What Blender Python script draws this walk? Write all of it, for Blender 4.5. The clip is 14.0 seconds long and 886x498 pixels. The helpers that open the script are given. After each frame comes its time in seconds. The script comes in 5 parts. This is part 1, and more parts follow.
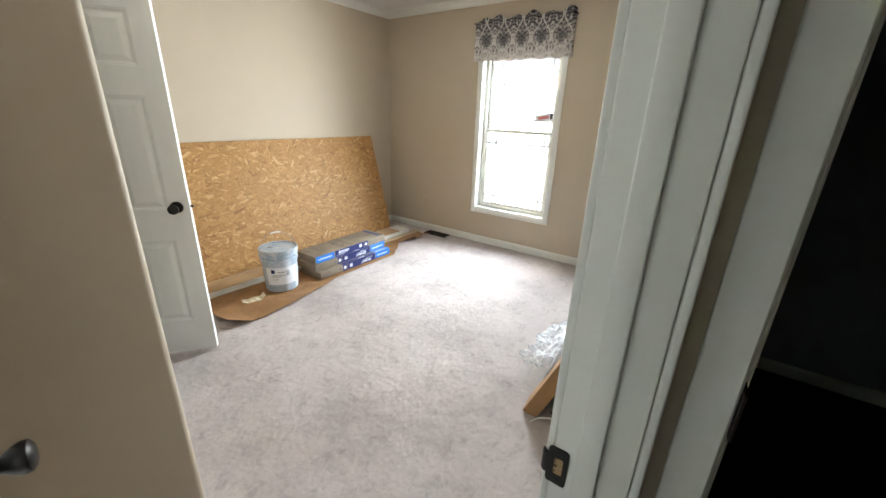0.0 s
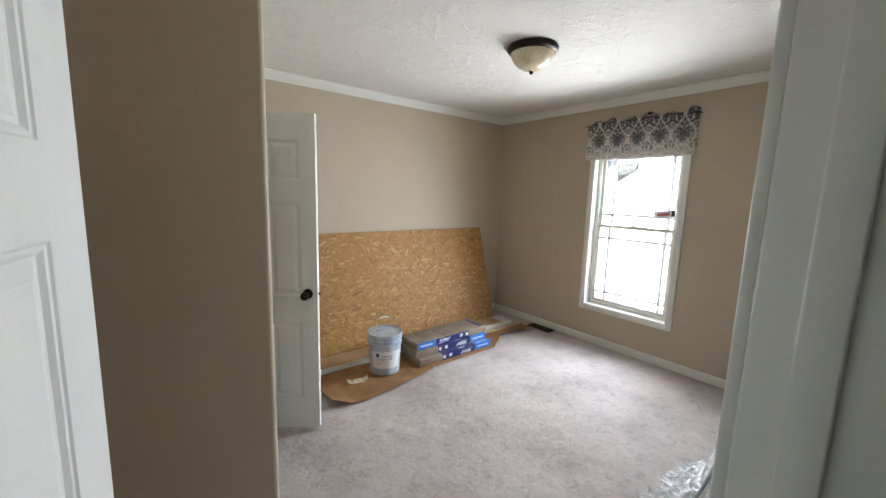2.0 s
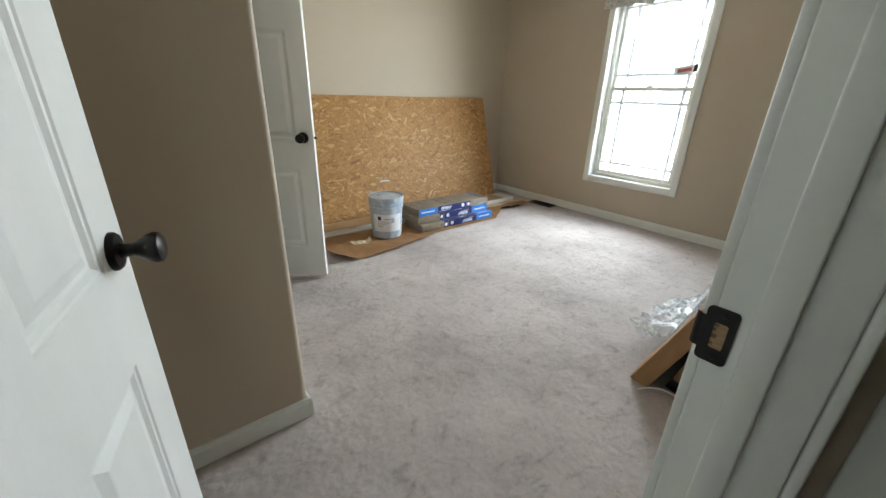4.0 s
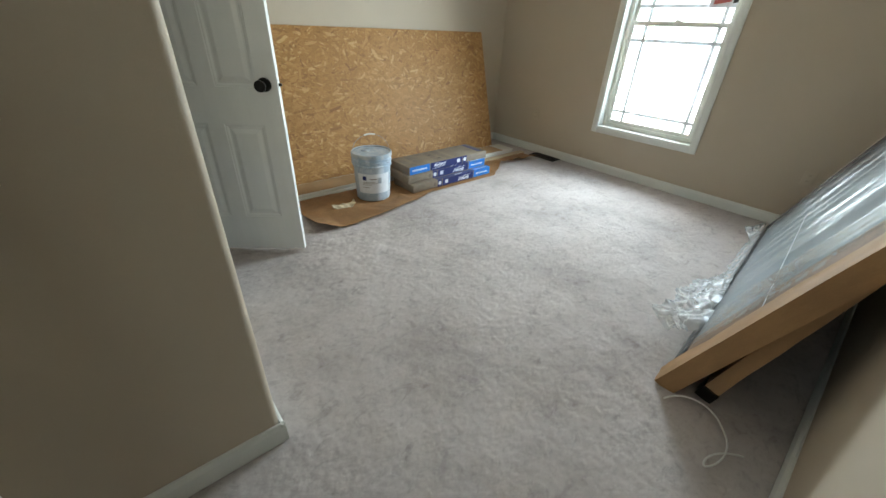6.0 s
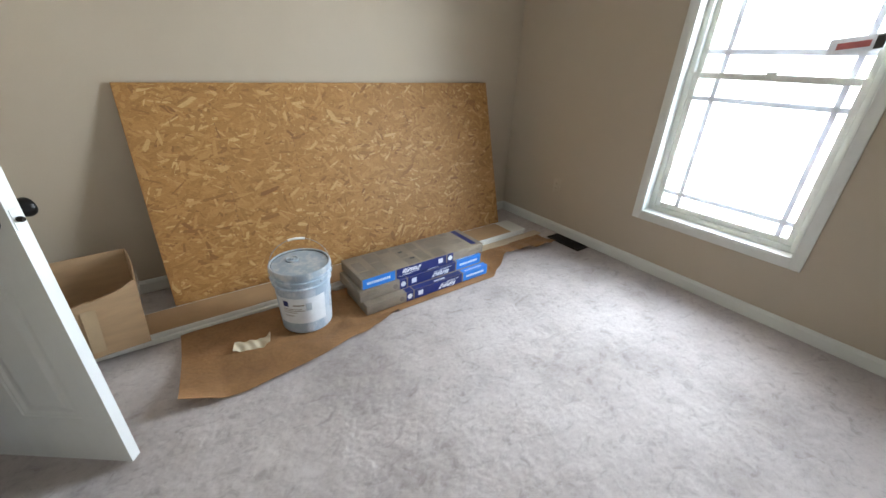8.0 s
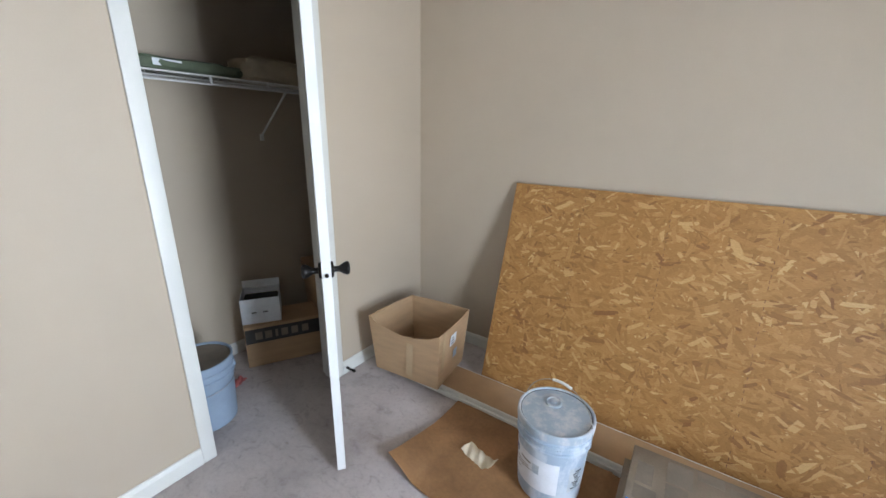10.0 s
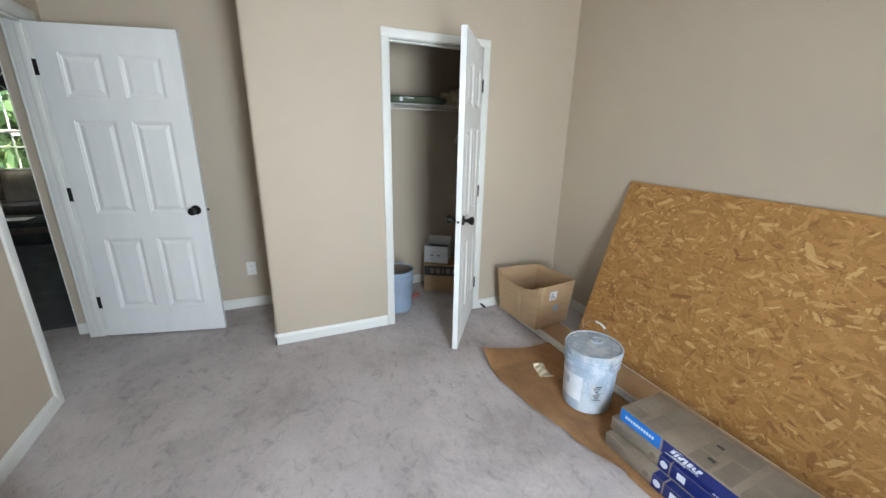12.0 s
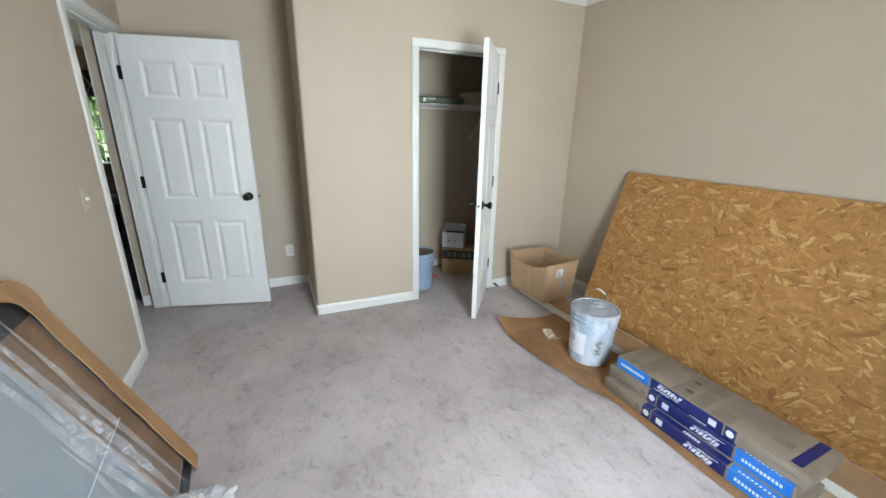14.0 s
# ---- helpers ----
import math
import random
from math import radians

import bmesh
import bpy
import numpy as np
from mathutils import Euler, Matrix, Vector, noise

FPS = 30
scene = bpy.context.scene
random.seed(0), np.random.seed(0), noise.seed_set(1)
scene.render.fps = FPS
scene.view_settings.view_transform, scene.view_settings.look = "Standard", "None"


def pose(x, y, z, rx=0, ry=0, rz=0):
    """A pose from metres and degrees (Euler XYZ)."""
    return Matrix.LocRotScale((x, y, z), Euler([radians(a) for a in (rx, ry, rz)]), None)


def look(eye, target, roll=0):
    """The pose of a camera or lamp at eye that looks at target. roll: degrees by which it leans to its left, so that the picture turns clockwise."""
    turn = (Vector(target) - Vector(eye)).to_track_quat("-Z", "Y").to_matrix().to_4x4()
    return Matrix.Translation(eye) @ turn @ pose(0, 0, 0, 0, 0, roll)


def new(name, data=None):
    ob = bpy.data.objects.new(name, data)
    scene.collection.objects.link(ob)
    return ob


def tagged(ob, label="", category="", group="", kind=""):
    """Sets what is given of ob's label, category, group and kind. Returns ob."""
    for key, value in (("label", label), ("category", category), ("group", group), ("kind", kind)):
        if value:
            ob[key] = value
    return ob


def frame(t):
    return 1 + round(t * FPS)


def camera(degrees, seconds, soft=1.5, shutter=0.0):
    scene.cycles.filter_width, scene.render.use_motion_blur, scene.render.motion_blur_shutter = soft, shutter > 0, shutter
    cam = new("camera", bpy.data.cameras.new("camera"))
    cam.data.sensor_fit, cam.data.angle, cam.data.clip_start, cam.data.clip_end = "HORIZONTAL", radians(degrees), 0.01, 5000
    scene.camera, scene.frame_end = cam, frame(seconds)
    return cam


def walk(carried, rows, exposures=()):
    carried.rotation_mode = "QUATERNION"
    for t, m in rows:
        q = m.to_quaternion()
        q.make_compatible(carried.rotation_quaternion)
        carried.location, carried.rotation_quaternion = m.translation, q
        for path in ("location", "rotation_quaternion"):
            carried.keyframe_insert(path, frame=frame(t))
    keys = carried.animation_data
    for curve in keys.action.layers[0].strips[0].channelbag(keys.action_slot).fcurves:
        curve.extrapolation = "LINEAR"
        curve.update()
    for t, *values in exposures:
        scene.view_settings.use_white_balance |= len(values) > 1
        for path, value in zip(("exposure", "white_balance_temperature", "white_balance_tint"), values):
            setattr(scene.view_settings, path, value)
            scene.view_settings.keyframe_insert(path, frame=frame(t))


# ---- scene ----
cam = camera(98.9, 14.0)
PATH = [
    (0, (-0.322, -0.34, 1.48), (1.213, 0.748, 0.804), 1.9),
    (0.5, (-0.321, -0.335, 1.547), (0.984, 1.1, 1.061), 1.7),
    (1, (-0.305, -0.322, 1.6), (0.933, 1.209, 1.251), 1.7),
    (1.5, (-0.288, -0.314, 1.61), (0.943, 1.231, 1.298), 1.7),
    (2, (-0.3, -0.32, 1.594), (0.927, 1.234, 1.309), 1.7),
    (2.5, (-0.291, -0.3, 1.521), (0.93, 1.259, 1.237), 1.8),
    (3, (-0.266, -0.312, 1.389), (0.96, 1.24, 1.092), 1.7),
    (3.5, (-0.275, -0.316, 1.279), (0.936, 1.197, 0.782), 1.6),
    (4, (-0.329, -0.324, 1.193), (0.838, 1.118, 0.445), 1.6),
    (4.2, (-0.352, -0.315, 1.168), (0.795, 1.096, 0.336), 1.6),
    (6.3, (0.001, 0.12, 1.223), (1.132, 1.421, 0.209), 2.5),
    (6.5, (0.101, 0.223, 1.229), (1.228, 1.527, 0.214), 2.3),
    (7, (0.351, 0.451, 1.264), (1.492, 1.743, 0.249), 2.5),
    (7.2, (0.471, 0.503, 1.275), (1.616, 1.79, 0.259), 2.5),
    (9.3, (1.366, 1.081, 1.397), (1.35, 2.982, 0.777), 2.0),
    (9.5, (1.413, 1.134, 1.39), (1.078, 3.009, 0.779), 1.6),
    (10, (1.654, 1.198, 1.451), (0.577, 2.779, 0.866), 1.0),
    (10.5, (1.952, 1.144, 1.455), (0.57, 2.487, 0.923), 1.0),
    (11, (2.126, 1.228, 1.463), (0.514, 2.266, 0.894), 0.7),
    (11.5, (2.419, 1.166, 1.482), (0.717, 2.042, 0.904), 0.9),
    (12, (2.674, 0.997, 1.483), (0.928, 1.776, 0.895), 1.1),
    (12.5, (2.793, 0.73, 1.44), (1.036, 1.486, 0.854), 1.1),
    (13, (2.886, 0.66, 1.437), (1.129, 1.413, 0.849), 1.0),
    (13.5, (2.96, 0.68, 1.442), (1.207, 1.439, 0.852), 1.1),
    (14, (2.988, 0.685, 1.464), (1.242, 1.459, 0.87), 1.2),
]
# time, exposure, white balance and tint
EXPO = ((0.0, 6.66, 6950, 10), (0.4, 6.24, 6900, 10), (0.9, 6.02, 6830, 13), (3.0, 6.00, 6830, 13), (4.0, 6.10, 6850, 7), (6.5, 5.94, 6600, 2), (7.2, 5.84, 6620, 5), (9.3, 6.56, 6280, 14), (9.6, 6.45, 6270, 14),
        (10.0, 6.06, 6210, 14), (11.4, 5.90, 6380, 14), (12.0, 5.98, 6430, 11), (13.0, 6.09, 6480, 10.5), (14.0, 6.10, 6510, 10.5))
LAMPS = (((3.689, 1.525, 1.20), (0.0, 1.45, 1.08), 0.78, 1.46, 1.3),)
walk(cam, [(t, look(eye, aim, roll)) for t, eye, aim, roll in PATH], exposures=EXPO)

# ---- world and sun ----
world = bpy.data.worlds.new("sky")
scene.world = world
world.use_nodes = True
wn = world.node_tree
sky = wn.nodes.new("ShaderNodeTexSky")
sky.sky_type, sky.sun_disc = "NISHITA", False
sky.sun_elevation, sky.sun_rotation, sky.dust_density = radians(53), radians(-13), 4.0
wn.links.new(sky.outputs[0], wn.nodes["Background"].inputs[0])
wn.nodes["Background"].inputs[1].default_value = 0.15
sun = new("sun", bpy.data.lights.new("sun", "SUN"))
sun.data.energy, sun.data.angle, sun.data.color = 3.2, radians(0.6), (1.0, 0.95, 0.87)
sun.matrix_world = look((-2.3, 10.0, 13.6), (0, 0, 0))
# daylight of the bedroom window, in its opening
for eye, aim, w, h, power in LAMPS:
    lamp = new("window_daylight", bpy.data.lights.new("window_daylight", "AREA"))
    lamp.data.shape, lamp.data.size, lamp.data.size_y, lamp.data.energy = "RECTANGLE", w, h, power
    lamp.data.spread = radians(140)
    lamp.data.color = (0.79, 0.91, 1.0)
    lamp.matrix_world = look(eye, aim)


# ---- materials ----
def ramp(nt, fac, stops):
    r = nt.nodes.new("ShaderNodeValToRGB")
    e = r.color_ramp.elements
    while len(e) < len(stops):
        e.new(0.5)
    for el, (p, c) in zip(e, stops):
        el.position, el.color = p, (*c, 1)
    nt.links.new(fac, r.inputs[0])
    return r.outputs[0]


def coords(nt, scale=(1, 1, 1)):
    tc = nt.nodes.new("ShaderNodeTexCoord")
    mp = nt.nodes.new("ShaderNodeMapping")
    mp.inputs["Scale"].default_value = scale
    nt.links.new(tc.outputs["Object"], mp.inputs[0])
    return mp.outputs[0]


def noise_tex(nt, vec, scale, detail=4, rough=0.55):
    n = nt.nodes.new("ShaderNodeTexNoise")
    n.inputs["Scale"].default_value, n.inputs["Detail"].default_value, n.inputs["Roughness"].default_value = scale, detail, rough
    nt.links.new(vec, n.inputs["Vector"])
    return n.outputs["Fac"]


def math_node(nt, op, a, b=0.0, c=0.0):
    m = nt.nodes.new("ShaderNodeMath")
    m.operation = op
    for i, v in enumerate((a, b, c)):
        if isinstance(v, (int, float)):
            m.inputs[i].default_value = v
        else:
            nt.links.new(v, m.inputs[i])
    return m.outputs[0]


def blend(nt, fac, a, b, kind="MIX"):
    m = nt.nodes.new("ShaderNodeMix")
    m.data_type, m.blend_type = "RGBA", kind
    for i, v in ((0, fac), (6, a), (7, b)):
        if isinstance(v, (int, float)):
            m.inputs[i].default_value = v
        elif isinstance(v, tuple):
            m.inputs[i].default_value = (*v, 1)
        else:
            nt.links.new(v, m.inputs[i])
    return m.outputs[2]


def base_mat(name, rough=0.6, metal=0.0):
    m = bpy.data.materials.new(name)
    m.use_nodes = True
    b = m.node_tree.nodes["Principled BSDF"]
    b.inputs["Roughness"].default_value, b.inputs["Metallic"].default_value = rough, metal
    return m, m.node_tree, b


def bump_to(nt, b, height, strength, dist=0.004):
    bp = nt.nodes.new("ShaderNodeBump")
    bp.inputs["Strength"].default_value, bp.inputs["Distance"].default_value = strength, dist
    nt.links.new(height, bp.inputs["Height"])
    nt.links.new(bp.outputs[0], b.inputs["Normal"])


def surface(name, c, vary=0.12, coarse=2.5, fine=90, rough=0.55, metal=0.0, bump=0.15, dist=0.003, stretch=(1, 1, 1), rvary=0.1):
    """A plain surface with blotches, grain and fine relief at two scales."""
    m, nt, b = base_mat(name, rough, metal)
    v = coords(nt, stretch)
    n1, n2 = noise_tex(nt, v, coarse, 5), noise_tex(nt, v, fine, 3)
    dark = tuple(x * (1 - vary) for x in c)
    lite = tuple(min(1, x * (1 + vary)) for x in c)
    c1 = ramp(nt, n1, [(0.3, dark), (0.7, lite)])
    c2 = ramp(nt, n2, [(0.3, tuple(1 - vary * 0.7 for _ in c)), (0.7, (1, 1, 1))])
    nt.links.new(blend(nt, 1.0, c1, c2, "MULTIPLY"), b.inputs["Base Color"])
    nt.links.new(math_node(nt, "MULTIPLY_ADD", n1, rvary * 2, rough - rvary), b.inputs["Roughness"])
    bump_to(nt, b, n2, bump, dist)
    return m


M_WALL = surface("wall_paint", (0.475, 0.394, 0.300), 0.03, 1.2, 220, 0.62, bump=0.12, dist=0.0015)
M_TRIM = surface("white_trim_paint", (0.69, 0.685, 0.64), 0.025, 3, 140, 0.42, bump=0.05, dist=0.001)
M_DOOR = surface("white_door_paint", (0.755, 0.755, 0.735), 0.03, 2, 60, 0.45, bump=0.12, dist=0.0012, stretch=(6, 6, 1))
M_BLACK = surface("black_metal", (0.018, 0.016, 0.015), 0.3, 20, 200, 0.35, 0.7, 0.05)
M_BRONZE = surface("dark_bronze", (0.03, 0.022, 0.018), 0.3, 20, 200, 0.38, 0.8, 0.05)
M_STEEL = surface("brushed_steel", (0.34, 0.33, 0.32), 0.1, 20, 200, 0.35, 0.9, 0.05)
M_WHITE_PLASTIC = surface("white_plastic", (0.78, 0.77, 0.73), 0.03, 10, 200, 0.35, bump=0.03)
M_KRAFT = surface("kraft_paper", (0.31, 0.160, 0.066), 0.24, 5, 60, 0.7, bump=0.6, dist=0.003)
M_CARD = surface("cardboard", (0.44, 0.285, 0.155), 0.1, 6, 160, 0.8, bump=0.2, dist=0.001, stretch=(1, 1, 5))
M_GUARD = surface("brown_cardboard", (0.36, 0.20, 0.088), 0.14, 5, 90, 0.75, bump=0.25, dist=0.0015, stretch=(4, 1, 4))
M_TAPE = surface("tan_packing_tape", (0.50, 0.36, 0.215), 0.06, 12, 120, 0.22, bump=0.1)
M_ALMOND = surface("almond_plastic", (0.49, 0.41, 0.31), 0.03, 10, 200, 0.4, bump=0.03)
# cardboard brown darkened for the shade under the film; splinters use it too
M_CARD_DARK = surface("shade_dark_brown", (0.21, 0.125, 0.07), 0.3, 6, 120, 0.75, bump=0.2, dist=0.001)
M_CARD_GREY = surface("grey_brown_carton", (0.262, 0.209, 0.153), 0.22, 7, 150, 0.7, bump=0.2, dist=0.001)
M_CARD_PRINT = surface("carton_print_grey", (0.205, 0.165, 0.124), 0.16, 12, 160, 0.65, bump=0.1)
M_NAVY = surface("navy_print", (0.008, 0.018, 0.13), 0.15, 12, 120, 0.4, bump=0.05)
M_AZURE = surface("azure_print", (0.015, 0.19, 0.62), 0.1, 12, 120, 0.4, bump=0.05)
M_PRINT_WHITE = surface("white_print", (0.75, 0.77, 0.8), 0.06, 20, 120, 0.5, bump=0.03)
M_PRINT_BLACK = surface("black_print", (0.03, 0.028, 0.026), 0.2, 14, 120, 0.5, bump=0.03)
M_BOARD = surface("white_board", (0.70, 0.68, 0.62), 0.05, 5, 90, 0.5, bump=0.1)
M_TAN = surface("tan_board", (0.52, 0.40, 0.27), 0.1, 6, 90, 0.65, bump=0.15, stretch=(1, 8, 8))
M_VINYL = surface("window_vinyl", (0.74, 0.74, 0.68), 0.03, 10, 90, 0.35, bump=0.02)
M_WIRE = surface("white_wire_coating", (0.72, 0.71, 0.68), 0.04, 30, 200, 0.4, bump=0.02)
M_PAIL_BLUE = surface("blue_grey_pail", (0.27, 0.34, 0.43), 0.08, 9, 120, 0.5, bump=0.08)
# the unlit room's darkness is partly put into its wall and floor colours
M_DARKROOM = surface("unlit_room_wall_grey", (0.22, 0.235, 0.26), 0.05, 2, 160, 0.7)
M_DARKFLOOR = surface("unlit_room_floor_black", (0.008, 0.008, 0.008), 0.3, 8, 200, 0.95, bump=0.6)
M_SOFA = surface("taupe_upholstery", (0.15, 0.12, 0.085), 0.2, 6, 90, 0.5, bump=0.25)
M_GREEN = surface("sage_green_fabric", (0.115, 0.14, 0.09), 0.15, 10, 200, 0.85, bump=0.3)
M_BEIGE_BAG = surface("beige_bag", (0.45, 0.38, 0.27), 0.12, 10, 150, 0.8, bump=0.3)
M_CLOTH_BLACK = surface("black_cloth", (0.02, 0.02, 0.02), 0.2, 12, 200, 0.9, bump=0.3)
M_PACKET = surface("cream_paper", (0.66, 0.57, 0.42), 0.08, 12, 150, 0.65, bump=0.2)
M_RAW_WOOD = surface("raw_pine", (0.42, 0.27, 0.14), 0.25, 30, 160, 0.8, bump=0.3, stretch=(1, 1, 4))
M_RED = surface("faded_red_wrapper", (0.45, 0.12, 0.11), 0.2, 20, 150, 0.5, bump=0.3)
M_GROUND = surface("pale_gravel_ground", (0.41, 0.405, 0.385), 0.12, 0.4, 30, 0.9, bump=0.4, dist=0.02)
M_GRASS = surface("lawn_grass", (0.10, 0.20, 0.04), 0.3, 0.8, 60, 0.9, bump=0.6, dist=0.03)
M_LEAF = surface("tree_leaves", (0.085, 0.15, 0.035), 0.4, 1.0, 30, 0.8, bump=0.5, dist=0.03)
# distance haze is put into this pale grey leaf colour
M_FAR_LEAF = surface("far_leaves_haze_tint", (0.26, 0.28, 0.26), 0.3, 1.0, 30, 0.8, bump=0.3, dist=0.03)
M_BARK = surface("tree_bark", (0.10, 0.075, 0.05), 0.25, 6, 60, 0.9, bump=0.6, dist=0.02)
M_SIDING = surface("pale_siding", (0.62, 0.63, 0.62), 0.04, 2, 40, 0.6, stretch=(1, 1, 30), bump=0.3)
M_ROOF = surface("grey_shingle", (0.16, 0.16, 0.165), 0.2, 3, 30, 0.85, bump=0.5, dist=0.01)
M_BOXGREEN = surface("utility_green", (0.20, 0.26, 0.24), 0.1, 4, 60, 0.5)


def carpet_material():
    m, nt, b = base_mat("beige_grey_carpet", 0.95)
    v = coords(nt)
    big, fine = noise_tex(nt, v, 1.7, 6, 0.62), noise_tex(nt, v, 420, 3)
    c = ramp(nt, big, [(0.34, (0.40, 0.348, 0.330)), (0.46, (0.495, 0.436, 0.416)), (0.62, (0.57, 0.507, 0.487))])
    # short dark scuffs where the pile lies over
    sc = nt.nodes.new("ShaderNodeTexNoise")
    sc.inputs["Scale"].default_value, sc.inputs["Detail"].default_value, sc.inputs["Roughness"].default_value = 11, 5, 0.66
    sc.inputs["Distortion"].default_value = 0.9
    nt.links.new(coords(nt, (1.0, 1.5, 1.0)), sc.inputs["Vector"])
    c = blend(nt, 0.85, c, ramp(nt, sc.outputs["Fac"], [(0.32, (0.70, 0.68, 0.67)), (0.44, (0.95, 0.95, 0.95)), (0.55, (1, 1, 1))]), "MULTIPLY")
    # low noise darkens the gaps between tufts, painting in their shade
    tuft = noise_tex(nt, v, 52, 5, 0.68)
    c = blend(nt, 0.42, c, ramp(nt, tuft, [(0.30, (0.62, 0.59, 0.57)), (0.45, (0.92, 0.92, 0.92)), (0.62, (1, 1, 1))]), "MULTIPLY")
    c = blend(nt, 0.28, c, ramp(nt, fine, [(0.3, (0.6, 0.58, 0.56)), (0.62, (1.0, 1.0, 1.0))]), "MULTIPLY")
    nt.links.new(c, b.inputs["Base Color"])
    b.inputs["Sheen Weight"].default_value = 0.08
    bump_to(nt, b, math_node(nt, "MULTIPLY_ADD", fine, 0.5, math_node(nt, "MULTIPLY_ADD", tuft, 1.0, math_node(nt, "MULTIPLY", sc.outputs["Fac"], 1.2))), 0.3, 0.007)
    return m


def ceiling_material():
    m, nt, b = base_mat("textured_ceiling_paint", 0.8)
    v = coords(nt)
    n1, n2, n3 = noise_tex(nt, v, 9, 6, 0.7), noise_tex(nt, v, 45, 4, 0.6), noise_tex(nt, v, 1.5, 3)
    nt.links.new(ramp(nt, n3, [(0.3, (0.66, 0.635, 0.605)), (0.7, (0.71, 0.685, 0.65))]), b.inputs["Base Color"])
    h = math_node(nt, "MULTIPLY", ramp(nt, n1, [(0.52, (0, 0, 0)), (0.6, (1, 1, 1))]), 1.0)
    bump_to(nt, b, math_node(nt, "ADD", h, math_node(nt, "MULTIPLY", n2, 0.5)), 0.55, 0.006)
    return m


def strand_material():
    m, nt, b = base_mat("osb_wood_strands", 0.6)
    g = nt.nodes.new("ShaderNodeNewGeometry")
    v = coords(nt, (9, 60, 60))
    grain = noise_tex(nt, v, 9, 4, 0.6)
    c = ramp(nt, g.outputs["Random Per Island"], [(0.0, (0.25, 0.110, 0.031)), (0.1, (0.345, 0.167, 0.046)), (0.6, (0.425, 0.215, 0.062)),
                                                  (0.88, (0.475, 0.257, 0.083)), (0.95, (0.55, 0.330, 0.128)), (1.0, (0.61, 0.395, 0.172))])
    c = blend(nt, 0.7, c, ramp(nt, grain, [(0.3, (0.68, 0.62, 0.55)), (0.65, (1.06, 1.04, 1.0))]), "MULTIPLY")
    nt.links.new(c, b.inputs["Base Color"])
    bump_to(nt, b, grain, 0.25, 0.001)
    return m


def valance_material():
    """Woven print: dark medallions inside a pale ogee lattice, greyer above and paler at the hem."""
    m, nt, b = base_mat("printed_valance_fabric", 0.85)
    tc = nt.nodes.new("ShaderNodeTexCoord")
    sp = nt.nodes.new("ShaderNodeSeparateXYZ")
    nt.links.new(tc.outputs["Object"], sp.inputs[0])
    P = 0.2
    py = math_node(nt, "PINGPONG", math_node(nt, "ADD", sp.outputs[1], 2.02), P / 2)
    pz = math_node(nt, "PINGPONG", math_node(nt, "ADD", sp.outputs[2], 2.0 + 0.03), 0.17)
    wob = math_node(nt, "MULTIPLY_ADD", noise_tex(nt, tc.outputs["Object"], 22, 4, 0.65), 0.05, -0.025)
    # ogee line: half a cosine from one side of the repeat to the other
    cs = math_node(nt, "COSINE", math_node(nt, "MULTIPLY", pz, math.pi / 0.17))
    line_at = math_node(nt, "MULTIPLY_ADD", cs, -P / 4 * 0.86, P / 4)
    dist = math_node(nt, "ABSOLUTE", math_node(nt, "SUBTRACT", math_node(nt, "ADD", py, math_node(nt, "MULTIPLY", wob, 0.4)), line_at))
    line = ramp(nt, dist, [(0.003, (1, 1, 1)), (0.0095, (0, 0, 0))])
    # medallion at the repeat's middle
    ez = math_node(nt, "MULTIPLY", math_node(nt, "SUBTRACT", sp.outputs[2], 0.185), 0.8)
    rad = math_node(nt, "SQRT", math_node(nt, "ADD", math_node(nt, "MULTIPLY", py, py), math_node(nt, "MULTIPLY", ez, ez)))
    med = ramp(nt, math_node(nt, "ADD", rad, wob), [(0.030, (1, 1, 1)), (0.060, (0, 0, 0))])
    cb = nt.nodes.new("ShaderNodeCombineXYZ")
    nt.links.new(py, cb.inputs[1]), nt.links.new(sp.outputs[2], cb.inputs[2])
    n = noise_tex(nt, cb.outputs[0], 38, 4, 0.65)
    tone = math_node(nt, "ADD", n, math_node(nt, "MULTIPLY_ADD", sp.outputs[2], -0.62, 0.155))
    c = ramp(nt, tone, [(0.36, (0.03, 0.028, 0.034)), (0.47, (0.12, 0.11, 0.115)), (0.54, (0.36, 0.33, 0.315)), (0.64, (0.62, 0.58, 0.55))])
    c = blend(nt, math_node(nt, "MULTIPLY", med, 0.75), c, (0.045, 0.042, 0.05))
    c = blend(nt, math_node(nt, "MULTIPLY", line, 0.8), c, (0.66, 0.62, 0.57))
    nt.links.new(c, b.inputs["Base Color"])
    b.inputs["Sheen Weight"].default_value = 0.2
    bump_to(nt, b, noise_tex(nt, tc.outputs["Object"], 400, 2), 0.2, 0.001)
    tr = nt.nodes.new("ShaderNodeBsdfTranslucent")
    nt.links.new(c, tr.inputs[0])
    mx = nt.nodes.new("ShaderNodeMixShader")
    mx.inputs[0].default_value = 0.12
    nt.links.new(b.outputs[0], mx.inputs[1]), nt.links.new(tr.outputs[0], mx.inputs[2])
    nt.links.new(mx.outputs[0], nt.nodes["Material Output"].inputs[0])
    return m


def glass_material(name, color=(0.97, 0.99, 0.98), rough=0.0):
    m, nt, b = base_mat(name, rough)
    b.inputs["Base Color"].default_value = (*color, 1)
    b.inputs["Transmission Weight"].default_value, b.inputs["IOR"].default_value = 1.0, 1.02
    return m


